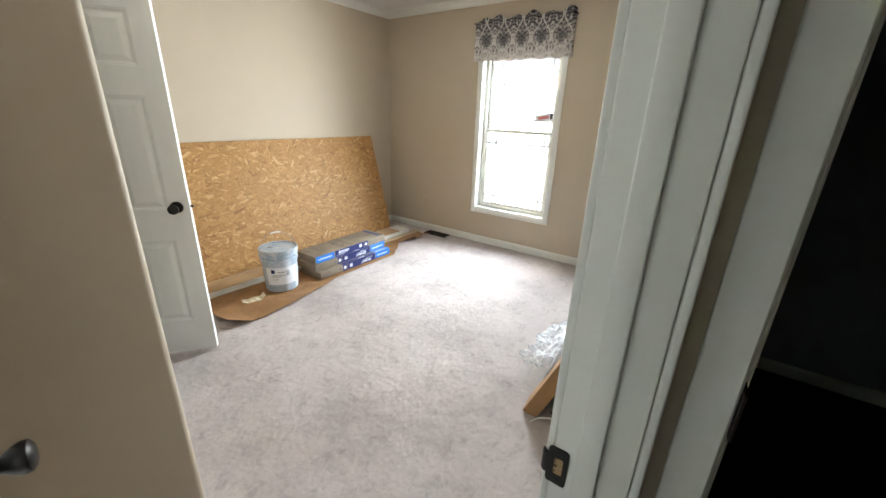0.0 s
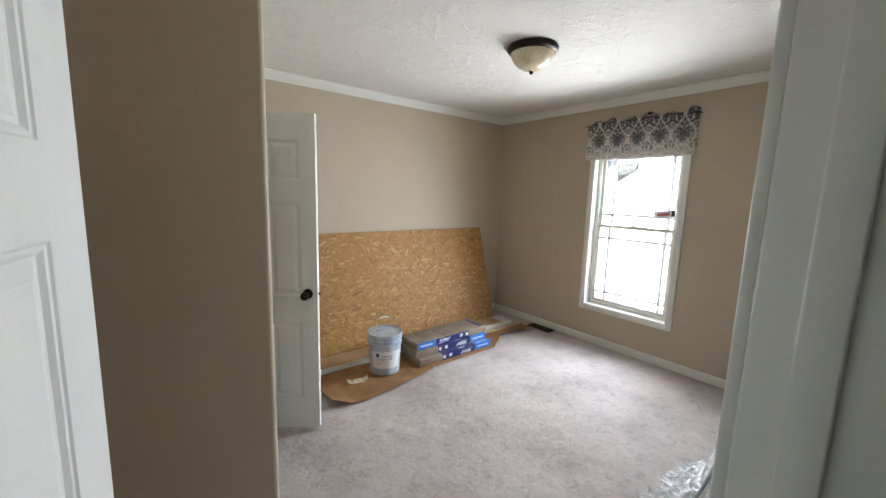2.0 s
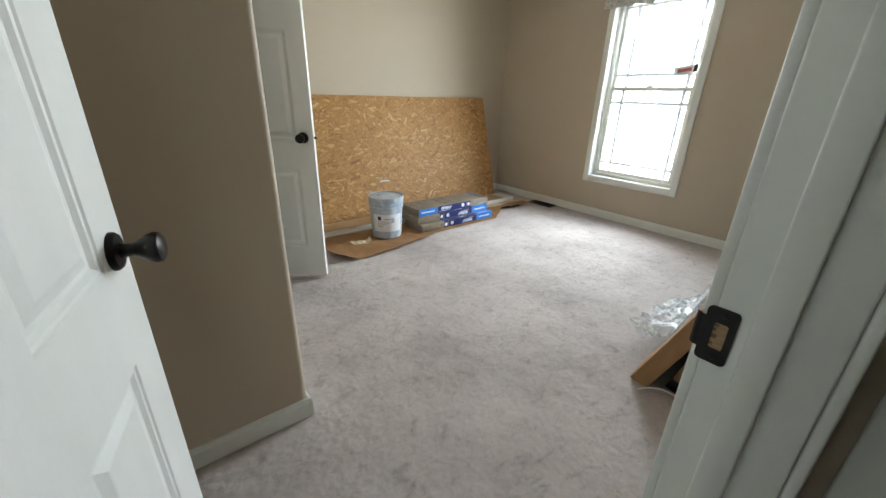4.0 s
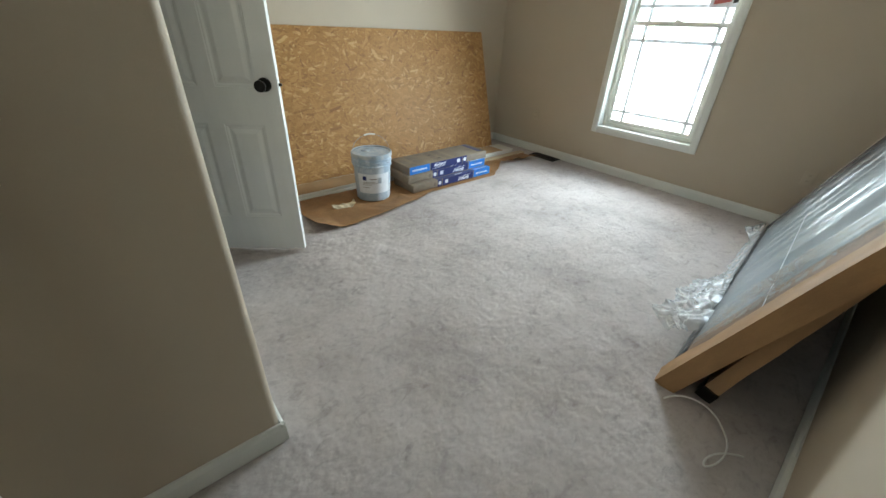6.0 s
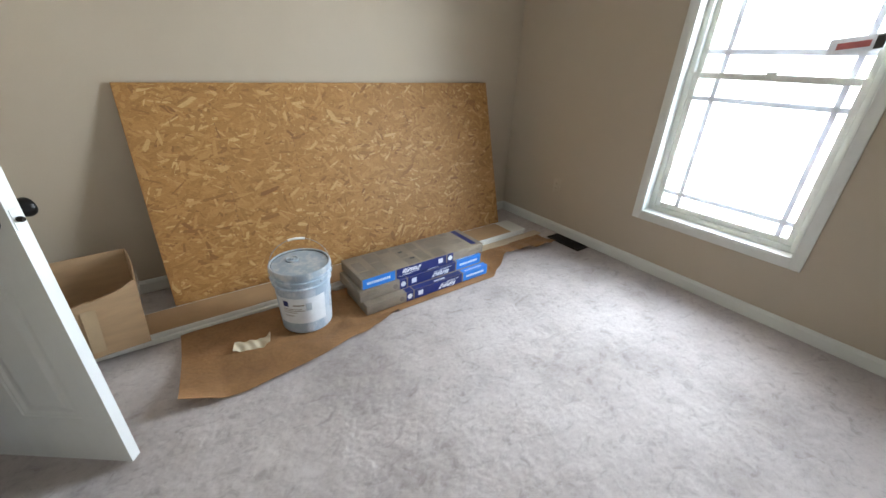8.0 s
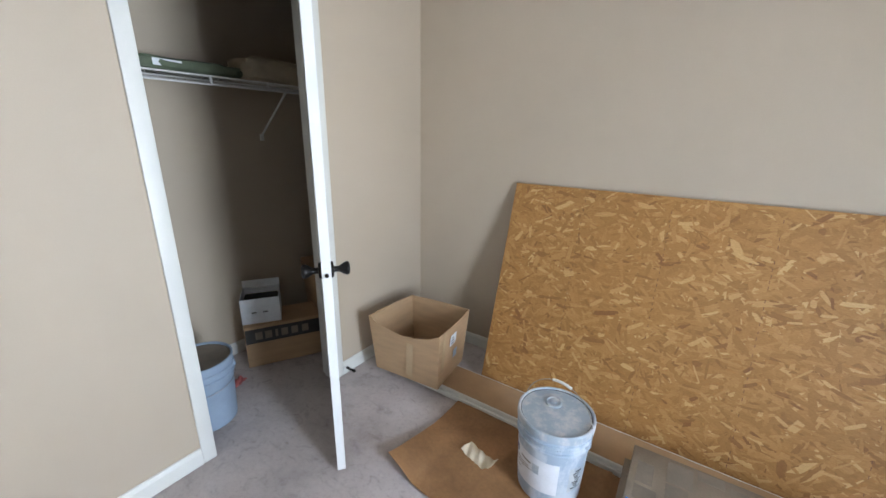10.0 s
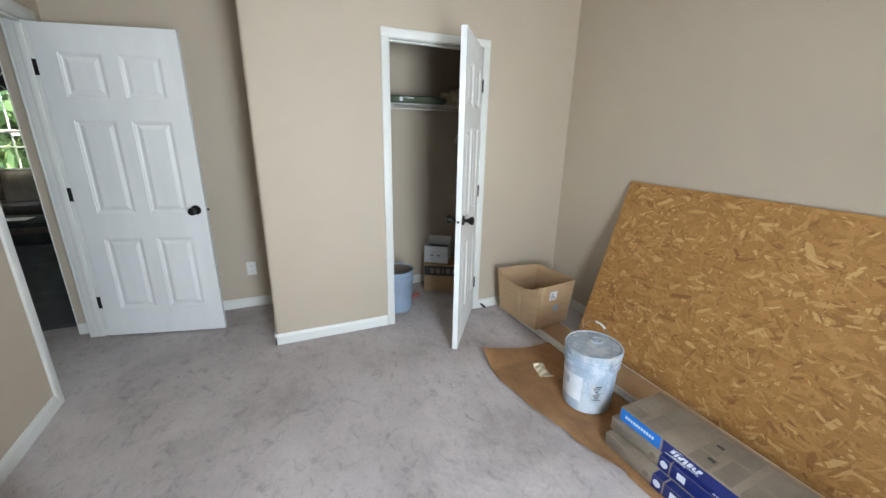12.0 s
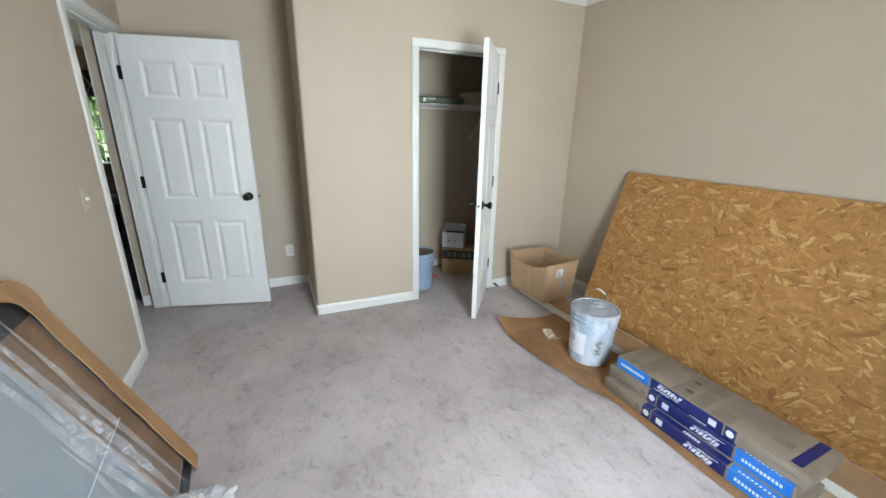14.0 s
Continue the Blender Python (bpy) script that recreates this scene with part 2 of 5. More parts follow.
def grille_material():
    """Thin pale vinyl that lets some daylight through."""
    m = surface("grey_grille_bar", (0.70, 0.71, 0.73), 0.05, 10, 90, 0.5, bump=0.02)
    nt = m.node_tree
    tr = nt.nodes.new("ShaderNodeBsdfTranslucent")
    tr.inputs[0].default_value = (0.72, 0.74, 0.78, 1)
    mx = nt.nodes.new("ShaderNodeMixShader")
    mx.inputs[0].default_value = 0.12
    nt.links.new(nt.nodes["Principled BSDF"].outputs[0], mx.inputs[1])
    nt.links.new(tr.outputs[0], mx.inputs[2])
    nt.links.new(mx.outputs[0], nt.nodes["Material Output"].inputs[0])
    return m


def film_material(name, least, spread, crease=0.0, gloss=0.04):
    """Clear wrapping film: mostly seen through, with a glossy skin."""
    m, nt, b = base_mat(name, 0.12)
    b.inputs["Base Color"].default_value = (0.78, 0.81, 0.84, 1)
    b.inputs["Specular IOR Level"].default_value = 0.8
    n = noise_tex(nt, coords(nt, (1, 1, 1)), 16, 4, 0.6)
    bump_to(nt, b, n, 0.3, 0.008)
    tr = nt.nodes.new("ShaderNodeBsdfTransparent")
    mx = nt.nodes.new("ShaderNodeMixShader")
    fac = math_node(nt, "MULTIPLY_ADD", noise_tex(nt, coords(nt, (1.5, 1.5, 1.5)), 6, 4), spread, least)
    # noise lines of whiter, denser film paint in the highlights along creases
    if crease:
        line = ramp(nt, noise_tex(nt, coords(nt), 11, 3, 0.6), [(0.455, (0, 0, 0)), (0.5, (1, 1, 1)), (0.545, (0, 0, 0))])
        fac = math_node(nt, "MULTIPLY_ADD", line, crease, fac)
    nt.links.new(fac, mx.inputs[0])
    nt.links.new(tr.outputs[0], mx.inputs[1]), nt.links.new(b.outputs[0], mx.inputs[2])
    gl = nt.nodes.new("ShaderNodeBsdfGlossy")
    gl.inputs["Roughness"].default_value = 0.13
    gl.inputs["Color"].default_value = (0.95, 0.97, 1.0, 1)
    for link in b.inputs["Normal"].links:
        nt.links.new(link.from_socket, gl.inputs["Normal"])
    skin = nt.nodes.new("ShaderNodeMixShader")
    skin.inputs[0].default_value = gloss
    nt.links.new(mx.outputs[0], skin.inputs[1]), nt.links.new(gl.outputs[0], skin.inputs[2])
    nt.links.new(skin.outputs[0], nt.nodes["Material Output"].inputs[0])
    return m


def pail_material(name, c, paint):
    """Plastic pail with smears of dried paint."""
    m, nt, b = base_mat(name, 0.45)
    v = coords(nt, (1, 1, 0.5))
    n1, n2 = noise_tex(nt, v, 13, 8, 0.72), noise_tex(nt, v, 70, 3)
    f = ramp(nt, n1, [(0.46, (0, 0, 0)), (0.60, (1, 1, 1))])
    nt.links.new(blend(nt, math_node(nt, "MULTIPLY", f, 0.8), c, paint), b.inputs["Base Color"])
    bump_to(nt, b, math_node(nt, "ADD", f, math_node(nt, "MULTIPLY", n2, 0.3)), 0.2, 0.002)
    return m


def lamp_glass_material():
    m, nt, b = base_mat("frosted_amber_glass", 0.3)
    n = noise_tex(nt, coords(nt), 9, 4, 0.6)
    nt.links.new(ramp(nt, n, [(0.3, (0.50, 0.40, 0.22)), (0.5, (0.72, 0.64, 0.46)), (0.7, (0.76, 0.70, 0.55))]), b.inputs["Base Color"])
    b.inputs["Subsurface Weight"].default_value = 0.15
    return m


# dark grey over the whole living room floor
M_SLATE = surface("living_floor_grey", (0.10, 0.105, 0.115), 0.25, 6, 240, 0.95, bump=0.4)
M_PILLOW = surface("cream_cushion_cloth", (0.42, 0.38, 0.31), 0.15, 9, 220, 0.85, bump=0.3)
M_CARPET, M_CEIL, M_STRAND, M_VALANCE = carpet_material(), ceiling_material(), strand_material(), valance_material()
M_OSB_CORE = surface("osb_core", (0.38, 0.18, 0.05), 0.25, 12, 60, 0.7, bump=0.4, stretch=(1, 4, 4))
M_OSB_EDGE = surface("osb_painted_edge", (0.23, 0.105, 0.05), 0.25, 12, 80, 0.75, bump=0.4)
# dark glass colours dim the outdoors seen; the panes hold back no daylight
M_GLASS = glass_material("view_dimming_glass", (0.15, 0.157, 0.157))
M_GLASS_DIM = glass_material("living_view_dimming_glass", (0.27, 0.285, 0.255))
M_FILM_FOLD = film_material("folded_plastic_film", 0.0, 0.34, 0.2, 0.05)
M_FILM, M_FILM_BUNCH = film_material("clear_plastic_film", 0.0, 0.09, 0.05), film_material("crumpled_plastic_film", 0.26, 0.28, 0.35, 0.035)
M_PAIL = pail_material("paint_smeared_pail", (0.34, 0.42, 0.51), (0.58, 0.62, 0.66))
M_LID = pail_material("paint_smeared_lid", (0.34, 0.40, 0.46), (0.60, 0.59, 0.57))
M_LAMPGLASS, M_GRILLE = lamp_glass_material(), grille_material()
M_PANE_GREY = surface("pale_grey_panel", (0.27, 0.305, 0.33), 0.05, 2, 60, 0.22, bump=0.05)
M_FROSTED = surface("black_frame_metal", (0.02, 0.02, 0.022), 0.2, 12, 120, 0.4, bump=0.05)


# ---- mesh helpers ----
def finish(name, bm, material, smooth=None):
    me = bpy.data.meshes.new(name)
    bmesh.ops.recalc_face_normals(bm, faces=bm.faces)
    bm.to_mesh(me)
    bm.free()
    for m in (material if isinstance(material, (list, tuple)) else [material]):
        me.materials.append(m)
    if smooth is not None:
        for p in me.polygons:
            p.use_smooth = True
        me.set_sharp_from_angle(angle=radians(smooth))
    return me


def part(name, bm, material, parent=None, label="", smooth=None, at=None):
    ob = new(name, finish(name, bm, material, smooth))
    if parent is not None:
        ob.parent = parent
    if at is not None:
        ob.matrix_local = at
    return tagged(ob, label)


def thing(name, label, category, m=None, group="", kind=""):
    ob = new(name)
    ob.empty_display_size = 0.1
    if m is not None:
        ob.matrix_world = m
    return tagged(ob, label, category, group, kind)


def structure(name, bm, material, label, category, smooth=None):
    return tagged(part(name, bm, material, None, "", smooth), label, category, kind="structure")


def box(bm, x0, x1, y0, y1, z0, z1, bevel=0.0, m=None):
    """One box into bm, its edges rounded off by bevel."""
    co = [(x, y, z) for x in (x0, x1) for y in (y0, y1) for z in (z0, z1)]
    vs = [bm.verts.new(m @ Vector(c) if m else c) for c in co]
    fs = [bm.faces.new([vs[i] for i in q]) for q in ((0, 1, 3, 2), (4, 6, 7, 5), (0, 4, 5, 1), (2, 3, 7, 6), (0, 2, 6, 4), (1, 5, 7, 3))]
    if bevel:
        es = list({e for f in fs for e in f.edges})
        bmesh.ops.bevel(bm, geom=es, offset=bevel, segments=2, affect="EDGES", profile=0.5)
    return bm


def boxes(*specs, bevel=0.0):
    bm = bmesh.new()
    for s in specs:
        box(bm, *s, bevel=bevel)
    return bm


def prism(bm, poly, z0, z1):
    lo = [bm.verts.new((x, y, z0)) for x, y in poly]
    hi = [bm.verts.new((x, y, z1)) for x, y in poly]
    bm.faces.new(lo[::-1]), bm.faces.new(hi)
    for i in range(len(poly)):
        j = (i + 1) % len(poly)
        bm.faces.new((lo[i], lo[j], hi[j], hi[i]))
    return bm


def lathe(bm, profile, segs=32, m=None):
    """Turn (radius, height) points round the z axis."""
    rings = []
    for r, z in profile:
        if r < 1e-5:
            rings.append([bm.verts.new(m @ Vector((0, 0, z)) if m else (0, 0, z))])
        else:
            ps = [(r * math.cos(2 * math.pi * i / segs), r * math.sin(2 * math.pi * i / segs), z) for i in range(segs)]
            rings.append([bm.verts.new(m @ Vector(p) if m else p) for p in ps])
    for a, b in zip(rings, rings[1:]):
        for i in range(segs):
            j = (i + 1) % segs
            q = [a[i % len(a)], a[j % len(a)], b[j % len(b)], b[i % len(b)]]
            q = list(dict.fromkeys(q))
            if len(q) > 2:
                bm.faces.new(q)
    return bm


def tube(bm, pts, r, segs=8):
    """A round rod along points."""
    pts = [Vector(p) for p in pts]
    rings = []
    for i, p in enumerate(pts):
        d = (pts[min(i + 1, len(pts) - 1)] - pts[max(i - 1, 0)]).normalized()
        u = d.cross(Vector((0, 0, 1)))
        u = u.normalized() if u.length > 1e-3 else Vector((1, 0, 0))
        w = d.cross(u)
        rings.append([bm.verts.new(p + r * (math.cos(k * 2 * math.pi / segs) * u + math.sin(k * 2 * math.pi / segs) * w)) for k in range(segs)])
    for a, b in zip(rings, rings[1:]):
        for k in range(segs):
            bm.faces.new((a[k], a[(k + 1) % segs], b[(k + 1) % segs], b[k]))
    bm.faces.new(rings[0][::-1]), bm.faces.new(rings[-1])
    return bm


def sheet(nu, nv, fn, thick=0.0):
    """A grid of nu x nv cells whose points fn(u, v) gives, as a thin skin."""
    bm = bmesh.new()
    g = [[bm.verts.new(fn(i / nu, j / nv)) for j in range(nv + 1)] for i in range(nu + 1)]
    for i in range(nu):
        for j in range(nv):
            bm.faces.new((g[i][j], g[i + 1][j], g[i + 1][j + 1], g[i][j + 1]))
    if thick:
        bmesh.ops.recalc_face_normals(bm, faces=bm.faces)
        bmesh.ops.solidify(bm, geom=list(bm.faces), thickness=thick)
    return bm


def nz(x, y, z=0.0):
    return noise.noise(Vector((x, y, z)))


# ---- setting: shell of the house ----
EAST, NORTH, SOUTH, HALL_N, WEST, CEIL = 3.55, 3.33, -0.22, -0.337, -0.76, 2.60
WIN_Y0, WIN_Y1, WIN_Z0, WIN_Z1 = 1.089, 1.958, 0.42, 2.19
JX0, JX1, HEAD = -0.602, 0.187, 2.065
CY0, CY1 = 1.778, 2.474


def carpet():
    nx, ny = 800, 685
    x0, x1, y0, y1 = -0.76, 3.55, -0.36, 3.33
    xs, ys = np.linspace(x0, x1, nx + 1), np.linspace(y0, y1, ny + 1)
    gx, gy = np.meshgrid(xs, ys, indexing="ij")
    rng = np.random.default_rng(5)
    r = rng.random(gx.shape)
    z = 0.0006 * r
    for s, a in ((2, 0.0008), (4, 0.0016), (9, 0.0018), (18, 0.0034), (45, 0.004)):
        c = rng.random((nx // s + 3, ny // s + 3))
        iu, iv = np.arange(nx + 1) / s, np.arange(ny + 1) / s
        fu, fv = iu - np.floor(iu), iv - np.floor(iv)
        iu, iv = np.floor(iu).astype(int), np.floor(iv).astype(int)
        fu, fv = (fu * fu * (3 - 2 * fu))[:, None], (fv * fv * (3 - 2 * fv))[None, :]
        z += a * ((c[np.ix_(iu, iv)] * (1 - fu) + c[np.ix_(iu + 1, iv)] * fu) * (1 - fv) + (c[np.ix_(iu, iv + 1)] * (1 - fu) + c[np.ix_(iu + 1, iv + 1)] * fu) * fv - 0.5)
    z -= 0.004
    co = np.stack([gx, gy, z], -1).reshape(-1, 3)
    idx = np.arange((nx + 1) * (ny + 1)).reshape(nx + 1, ny + 1)
    f = np.stack([idx[:-1, :-1], idx[1:, :-1], idx[1:, 1:], idx[:-1, 1:]], -1).reshape(-1, 4)
    me = bpy.data.meshes.new("floor")
    me.from_pydata(co.tolist(), [], f.tolist())
    me.materials.append(M_CARPET)
    for p in me.polygons:
        p.use_smooth = True
    return tagged(new("floor", me), "worn beige-grey cut pile carpet with dark scuffs", "carpet", kind="structure")


carpet()
structure("subfloor", boxes((-5.3, 3.67, -3.7, 3.45, -0.15, -0.02)), M_TAN, "plywood subfloor under the rooms", "floor")
structure("ceiling", boxes((-5.3, 3.69, -3.7, 3.45, CEIL, CEIL + 0.1)), M_CEIL, "white stippled drywall ceiling", "ceiling")
structure("wall_north", boxes((-0.86, 3.69, NORTH, NORTH + 0.12, -0.02, CEIL)), M_WALL, "beige painted drywall wall", "wall")
structure("wall_east", boxes((EAST, EAST + 0.14, HALL_N, WIN_Y0, -0.02, CEIL), (EAST, EAST + 0.14, WIN_Y1, NORTH, -0.02, CEIL),
                             (EAST, EAST + 0.14, WIN_Y0, WIN_Y1, -0.02, WIN_Z0), (EAST, EAST + 0.14, WIN_Y0, WIN_Y1, WIN_Z1, CEIL)),
          M_WALL, "beige painted wall with one window", "wall")
structure("wall_south", boxes((-0.86, JX0 - 0.018, HALL_N, SOUTH, -0.02, CEIL), (JX1 + 0.018, EAST, HALL_N, SOUTH, -0.02, CEIL),
                              (JX0 - 0.018, JX1 + 0.018, HALL_N, SOUTH, HEAD + 0.018, CEIL)), M_WALL, "beige painted wall with the entry doorway", "wall")
structure("wall_west", boxes((WEST - 0.1, WEST, SOUTH, NORTH, -0.02, CEIL)), M_WALL, "beige painted wall behind alcove and closet", "wall")


def closet_walls():
    r, n = 0.022, 6
    arc = [(-r + r * math.sin(a), 0.9 + r - r * math.cos(a)) for a in [k * math.pi / 2 / n for k in range(n + 1)]]
    bm = prism(bmesh.new(), [(WEST, 0.9), *arc, (0, CY0 - 0.018), (-0.1, CY0 - 0.018), (-0.1, 1.0), (WEST, 1.0)], -0.02, CEIL)
    box(bm, -0.1, 0, CY0 - 0.018, CY1 + 0.018, HEAD + 0.018, CEIL)
    box(bm, -0.1, 0, CY1 + 0.018, NORTH, -0.02, CEIL)
    structure("wall_closet", bm, M_WALL, "beige closet wall with a rounded outer corner", "wall", 40)


closet_walls()


def doorway(name, axis, face, thick, a0, a1, label):
    """Jamb, stops and casing of a doorway; axis 'x': the wall runs along x with its room face at y=face, and thick reaches to the other side."""
    t = thing(name, label, "door frame", kind="structure")
    lo, hi = sorted((face, face + thick))
    sgn = 1 if thick > 0 else -1

    def put(nm, spec, lab="", bevel=0.003):
        u0, u1, v0, v1, z0, z1 = spec
        s = (u0, u1, v0, v1, z0, z1) if axis == "x" else (v0, v1, u0, u1, z0, z1)
        part(nm, box(bmesh.new(), *s, bevel=bevel), M_TRIM, t, lab, 50)

    put("jamb", (a0 - 0.018, a0, lo, hi, 0, HEAD + 0.018))
    put("jamb", (a1, a1 + 0.018, lo, hi, 0, HEAD + 0.018))
    put("head_jamb", (a0, a1, lo, hi, HEAD, HEAD + 0.018))
    s0, s1 = sorted((face + sgn * 0.038, face + sgn * (0.072 if abs(thick) < 0.12 else 0.092)))
    put("door_stop", (a0, a0 + 0.011, s0, s1, 0, HEAD - 0.011))
    put("door_stop", (a1 - 0.011, a1, s0, s1, 0, HEAD - 0.011))
    put("door_stop", (a0, a1, s0, s1, HEAD - 0.011, HEAD))
    for f, s in ((face, -sgn), (face + thick, sgn)):
        c0, c1 = sorted((f, f + s * 0.014))
        put("casing", (a0 - 0.060, a0 - 0.004, c0, c1, 0, HEAD + 0.004))
        put("casing", (a1 + 0.004, a1 + 0.060, c0, c1, 0, HEAD + 0.004))
        put("head_casing", (a0 - 0.060, a1 + 0.060, c0, c1, HEAD + 0.004, HEAD + 0.060))
    return t


entry_frame = doorway("door_frame_1", "x", SOUTH, HALL_N - SOUTH, JX0, JX1, "white painted wooden door frame of the entry")
closet_frame = doorway("door_frame_2", "y", 0.0, -0.1, CY0, CY1, "white painted wooden door frame of the closet")


def strike_plate():
    """Curved-lip plate let into the jamb: y runs towards the room, the latch hole is cut through."""
    def outline(y0, y1, z0, z1, r, n=5):
        pts = []
        for cy, cz, a0 in ((y1 - r, z1 - r, 0), (y0 + r, z1 - r, 90), (y0 + r, z0 + r, 180), (y1 - r, z0 + r, 270)):
            pts += [(cy + r * math.cos(radians(a0 + 90 * k / n)), cz + r * math.sin(radians(a0 + 90 * k / n))) for k in range(n + 1)]
        return pts
    bm = bmesh.new()
    outer, inner = outline(-0.015, 0.019, -0.038, 0.038, 0.006), outline(-0.007, 0.008, -0.018, 0.018, 0.003)
    rings = [[bm.verts.new((x, y, z)) for y, z in o] for x, o in ((0.0, outer), (-0.0025, outer), (-0.0025, inner), (0.0, inner))]
    n = len(outer)
    for p, q in zip(rings, rings[1:]):
        for k in range(n):
            bm.faces.new((p[k], p[(k + 1) % n], q[(k + 1) % n], q[k]))
    # lip bent round the jamb's edge
    lip = [[bm.verts.new((x, y, z)) for z in (-0.022, 0.022)] for x, y in ((-0.0027, 0.017), (-0.0025, 0.022), (0.0, 0.027), (0.004, 0.030), (0.006, 0.029), (0.002, 0.024), (0.0, 0.019))]
    for k in range(len(lip)):
        p, q = lip[k], lip[(k + 1) % len(lip)]
        bm.faces.new((p[0], q[0], q[1], p[1]))
    p = part("strike_plate", bm, M_BLACK, entry_frame, "black metal strike plate", 40, pose(JX1, SOUTH - 0.0115, 0.927))
    part("latch_hole", box(bmesh.new(), -0.0008, 0.0004, -0.007, 0.008, -0.018, 0.018), M_RAW_WOOD, p, "raw splintered wood in the latch hole")
    bm = bmesh.new()
    for z, h, d in ((-0.014, 0.004, 0.004), (-0.004, 0.005, 0.006), (0.006, 0.004, 0.003), (0.013, 0.003, 0.005)):
        box(bm, -0.0016, -0.0007, 0.008 - d, 0.008, z, z + h)
    part("splinter", bm, M_CARD_DARK, p, "dark torn wood edge")
    for z in (-0.029, 0.029):
        part("screw_head", lathe(bmesh.new(), [(0.0, 0.0008), (0.003, 0.0006), (0.0036, 0.0)], 12, pose(-0.0025, 0.0, z, 0, -90)), M_BLACK, p)


strike_plate()
for hz in (0.264, 1.044, 1.814):
    part("hinge_leaf", box(bmesh.new(), -0.036, 0.004, CY1 - 0.002, CY1, hz - 0.045, hz + 0.045), M_BLACK, closet_frame, "black steel hinge leaf")
    part("hinge_leaf", box(bmesh.new(), JX0, JX0 + 0.002, SOUTH - 0.036, SOUTH + 0.004, hz - 0.045, hz + 0.045), M_BLACK, entry_frame, "black steel hinge leaf")


def baseboard(name, x0, y0, x1, y1, inward):
    """A moulded baseboard run along a wall from one point to the other; inward: the room's side."""
    a, b, n = Vector((x0, y0)), Vector((x1, y1)), Vector(inward)
    bm = bmesh.new()
    prof = [(0, 0), (0.013, 0), (0.013, 0.062), (0.009, 0.072), (0.006, 0.080), (0, 0.082)]
    ra = [bm.verts.new((*(a + n * d), z)) for d, z in prof]
    rb = [bm.verts.new((*(b + n * d), z)) for d, z in prof]
    for i in range(len(prof)):
        j = (i + 1) % len(prof)
        bm.faces.new((ra[i], ra[j], rb[j], rb[i]))
    bm.faces.new(ra[::-1]), bm.faces.new(rb)
    structure(name, bm, M_TRIM, "white painted wooden baseboard", "baseboard")


baseboard("baseboard_north", 0, NORTH, EAST, NORTH, (0, -1))
baseboard("baseboard_east", EAST, SOUTH, EAST, NORTH - 0.013, (-1, 0))
baseboard("baseboard_south", JX1 + 0.061, SOUTH, EAST - 0.013, SOUTH, (0, 1))
baseboard("baseboard_closet_a", 0, 0.9 - 0.012, 0, CY0 - 0.061, (1, 0))
baseboard("baseboard_closet_b", 0, CY1 + 0.061, 0, NORTH - 0.013, (1, 0))
baseboard("baseboard_alcove_north", WEST + 0.013, 0.9, 0.013, 0.9, (0, -1))
baseboard("baseboard_alcove_west", WEST, SOUTH, WEST, 0.9, (1, 0))
baseboard("baseboard_closet_back", WEST, 1.0, WEST, NORTH, (1, 0))
baseboard("baseboard_closet_side", WEST + 0.013, 1.0, -0.1, 1.0, (0, 1))


def crown(name, x0, y0, x1, y1, inward):
    a, b, n = Vector((x0, y0)), Vector((x1, y1)), Vector(inward)
    bm = bmesh.new()
    prof = [(0, 0), (0.012, 0.0), (0.016, 0.012), (0.030, 0.024), (0.046, 0.044), (0.052, 0.058), (0.060, 0.060), (0.060, 0.07), (0, 0.07)]
    ra = [bm.verts.new((*(a + n * d), CEIL - 0.07 + z)) for d, z in prof]
    rb = [bm.verts.new((*(b + n * d), CEIL - 0.07 + z)) for d, z in prof]
    for i in range(len(prof)):
        j = (i + 1) % len(prof)
        bm.faces.new((ra[i], ra[j], rb[j], rb[i]))
    bm.faces.new(ra[::-1]), bm.faces.new(rb)
    structure(name, bm, M_TRIM, "white moulded crown trim", "crown moulding", 35)


crown("crown_north", 0, NORTH, EAST, NORTH, (0, -1))
crown("crown_east", EAST, SOUTH, EAST, NORTH, (-1, 0))
crown("crown_south", WEST, SOUTH, EAST, SOUTH, (0, 1))
crown("crown_closet", 0, 0.9, 0, NORTH, (1, 0))
crown("crown_alcove", WEST, 0.9, 0, 0.9, (0, -1))


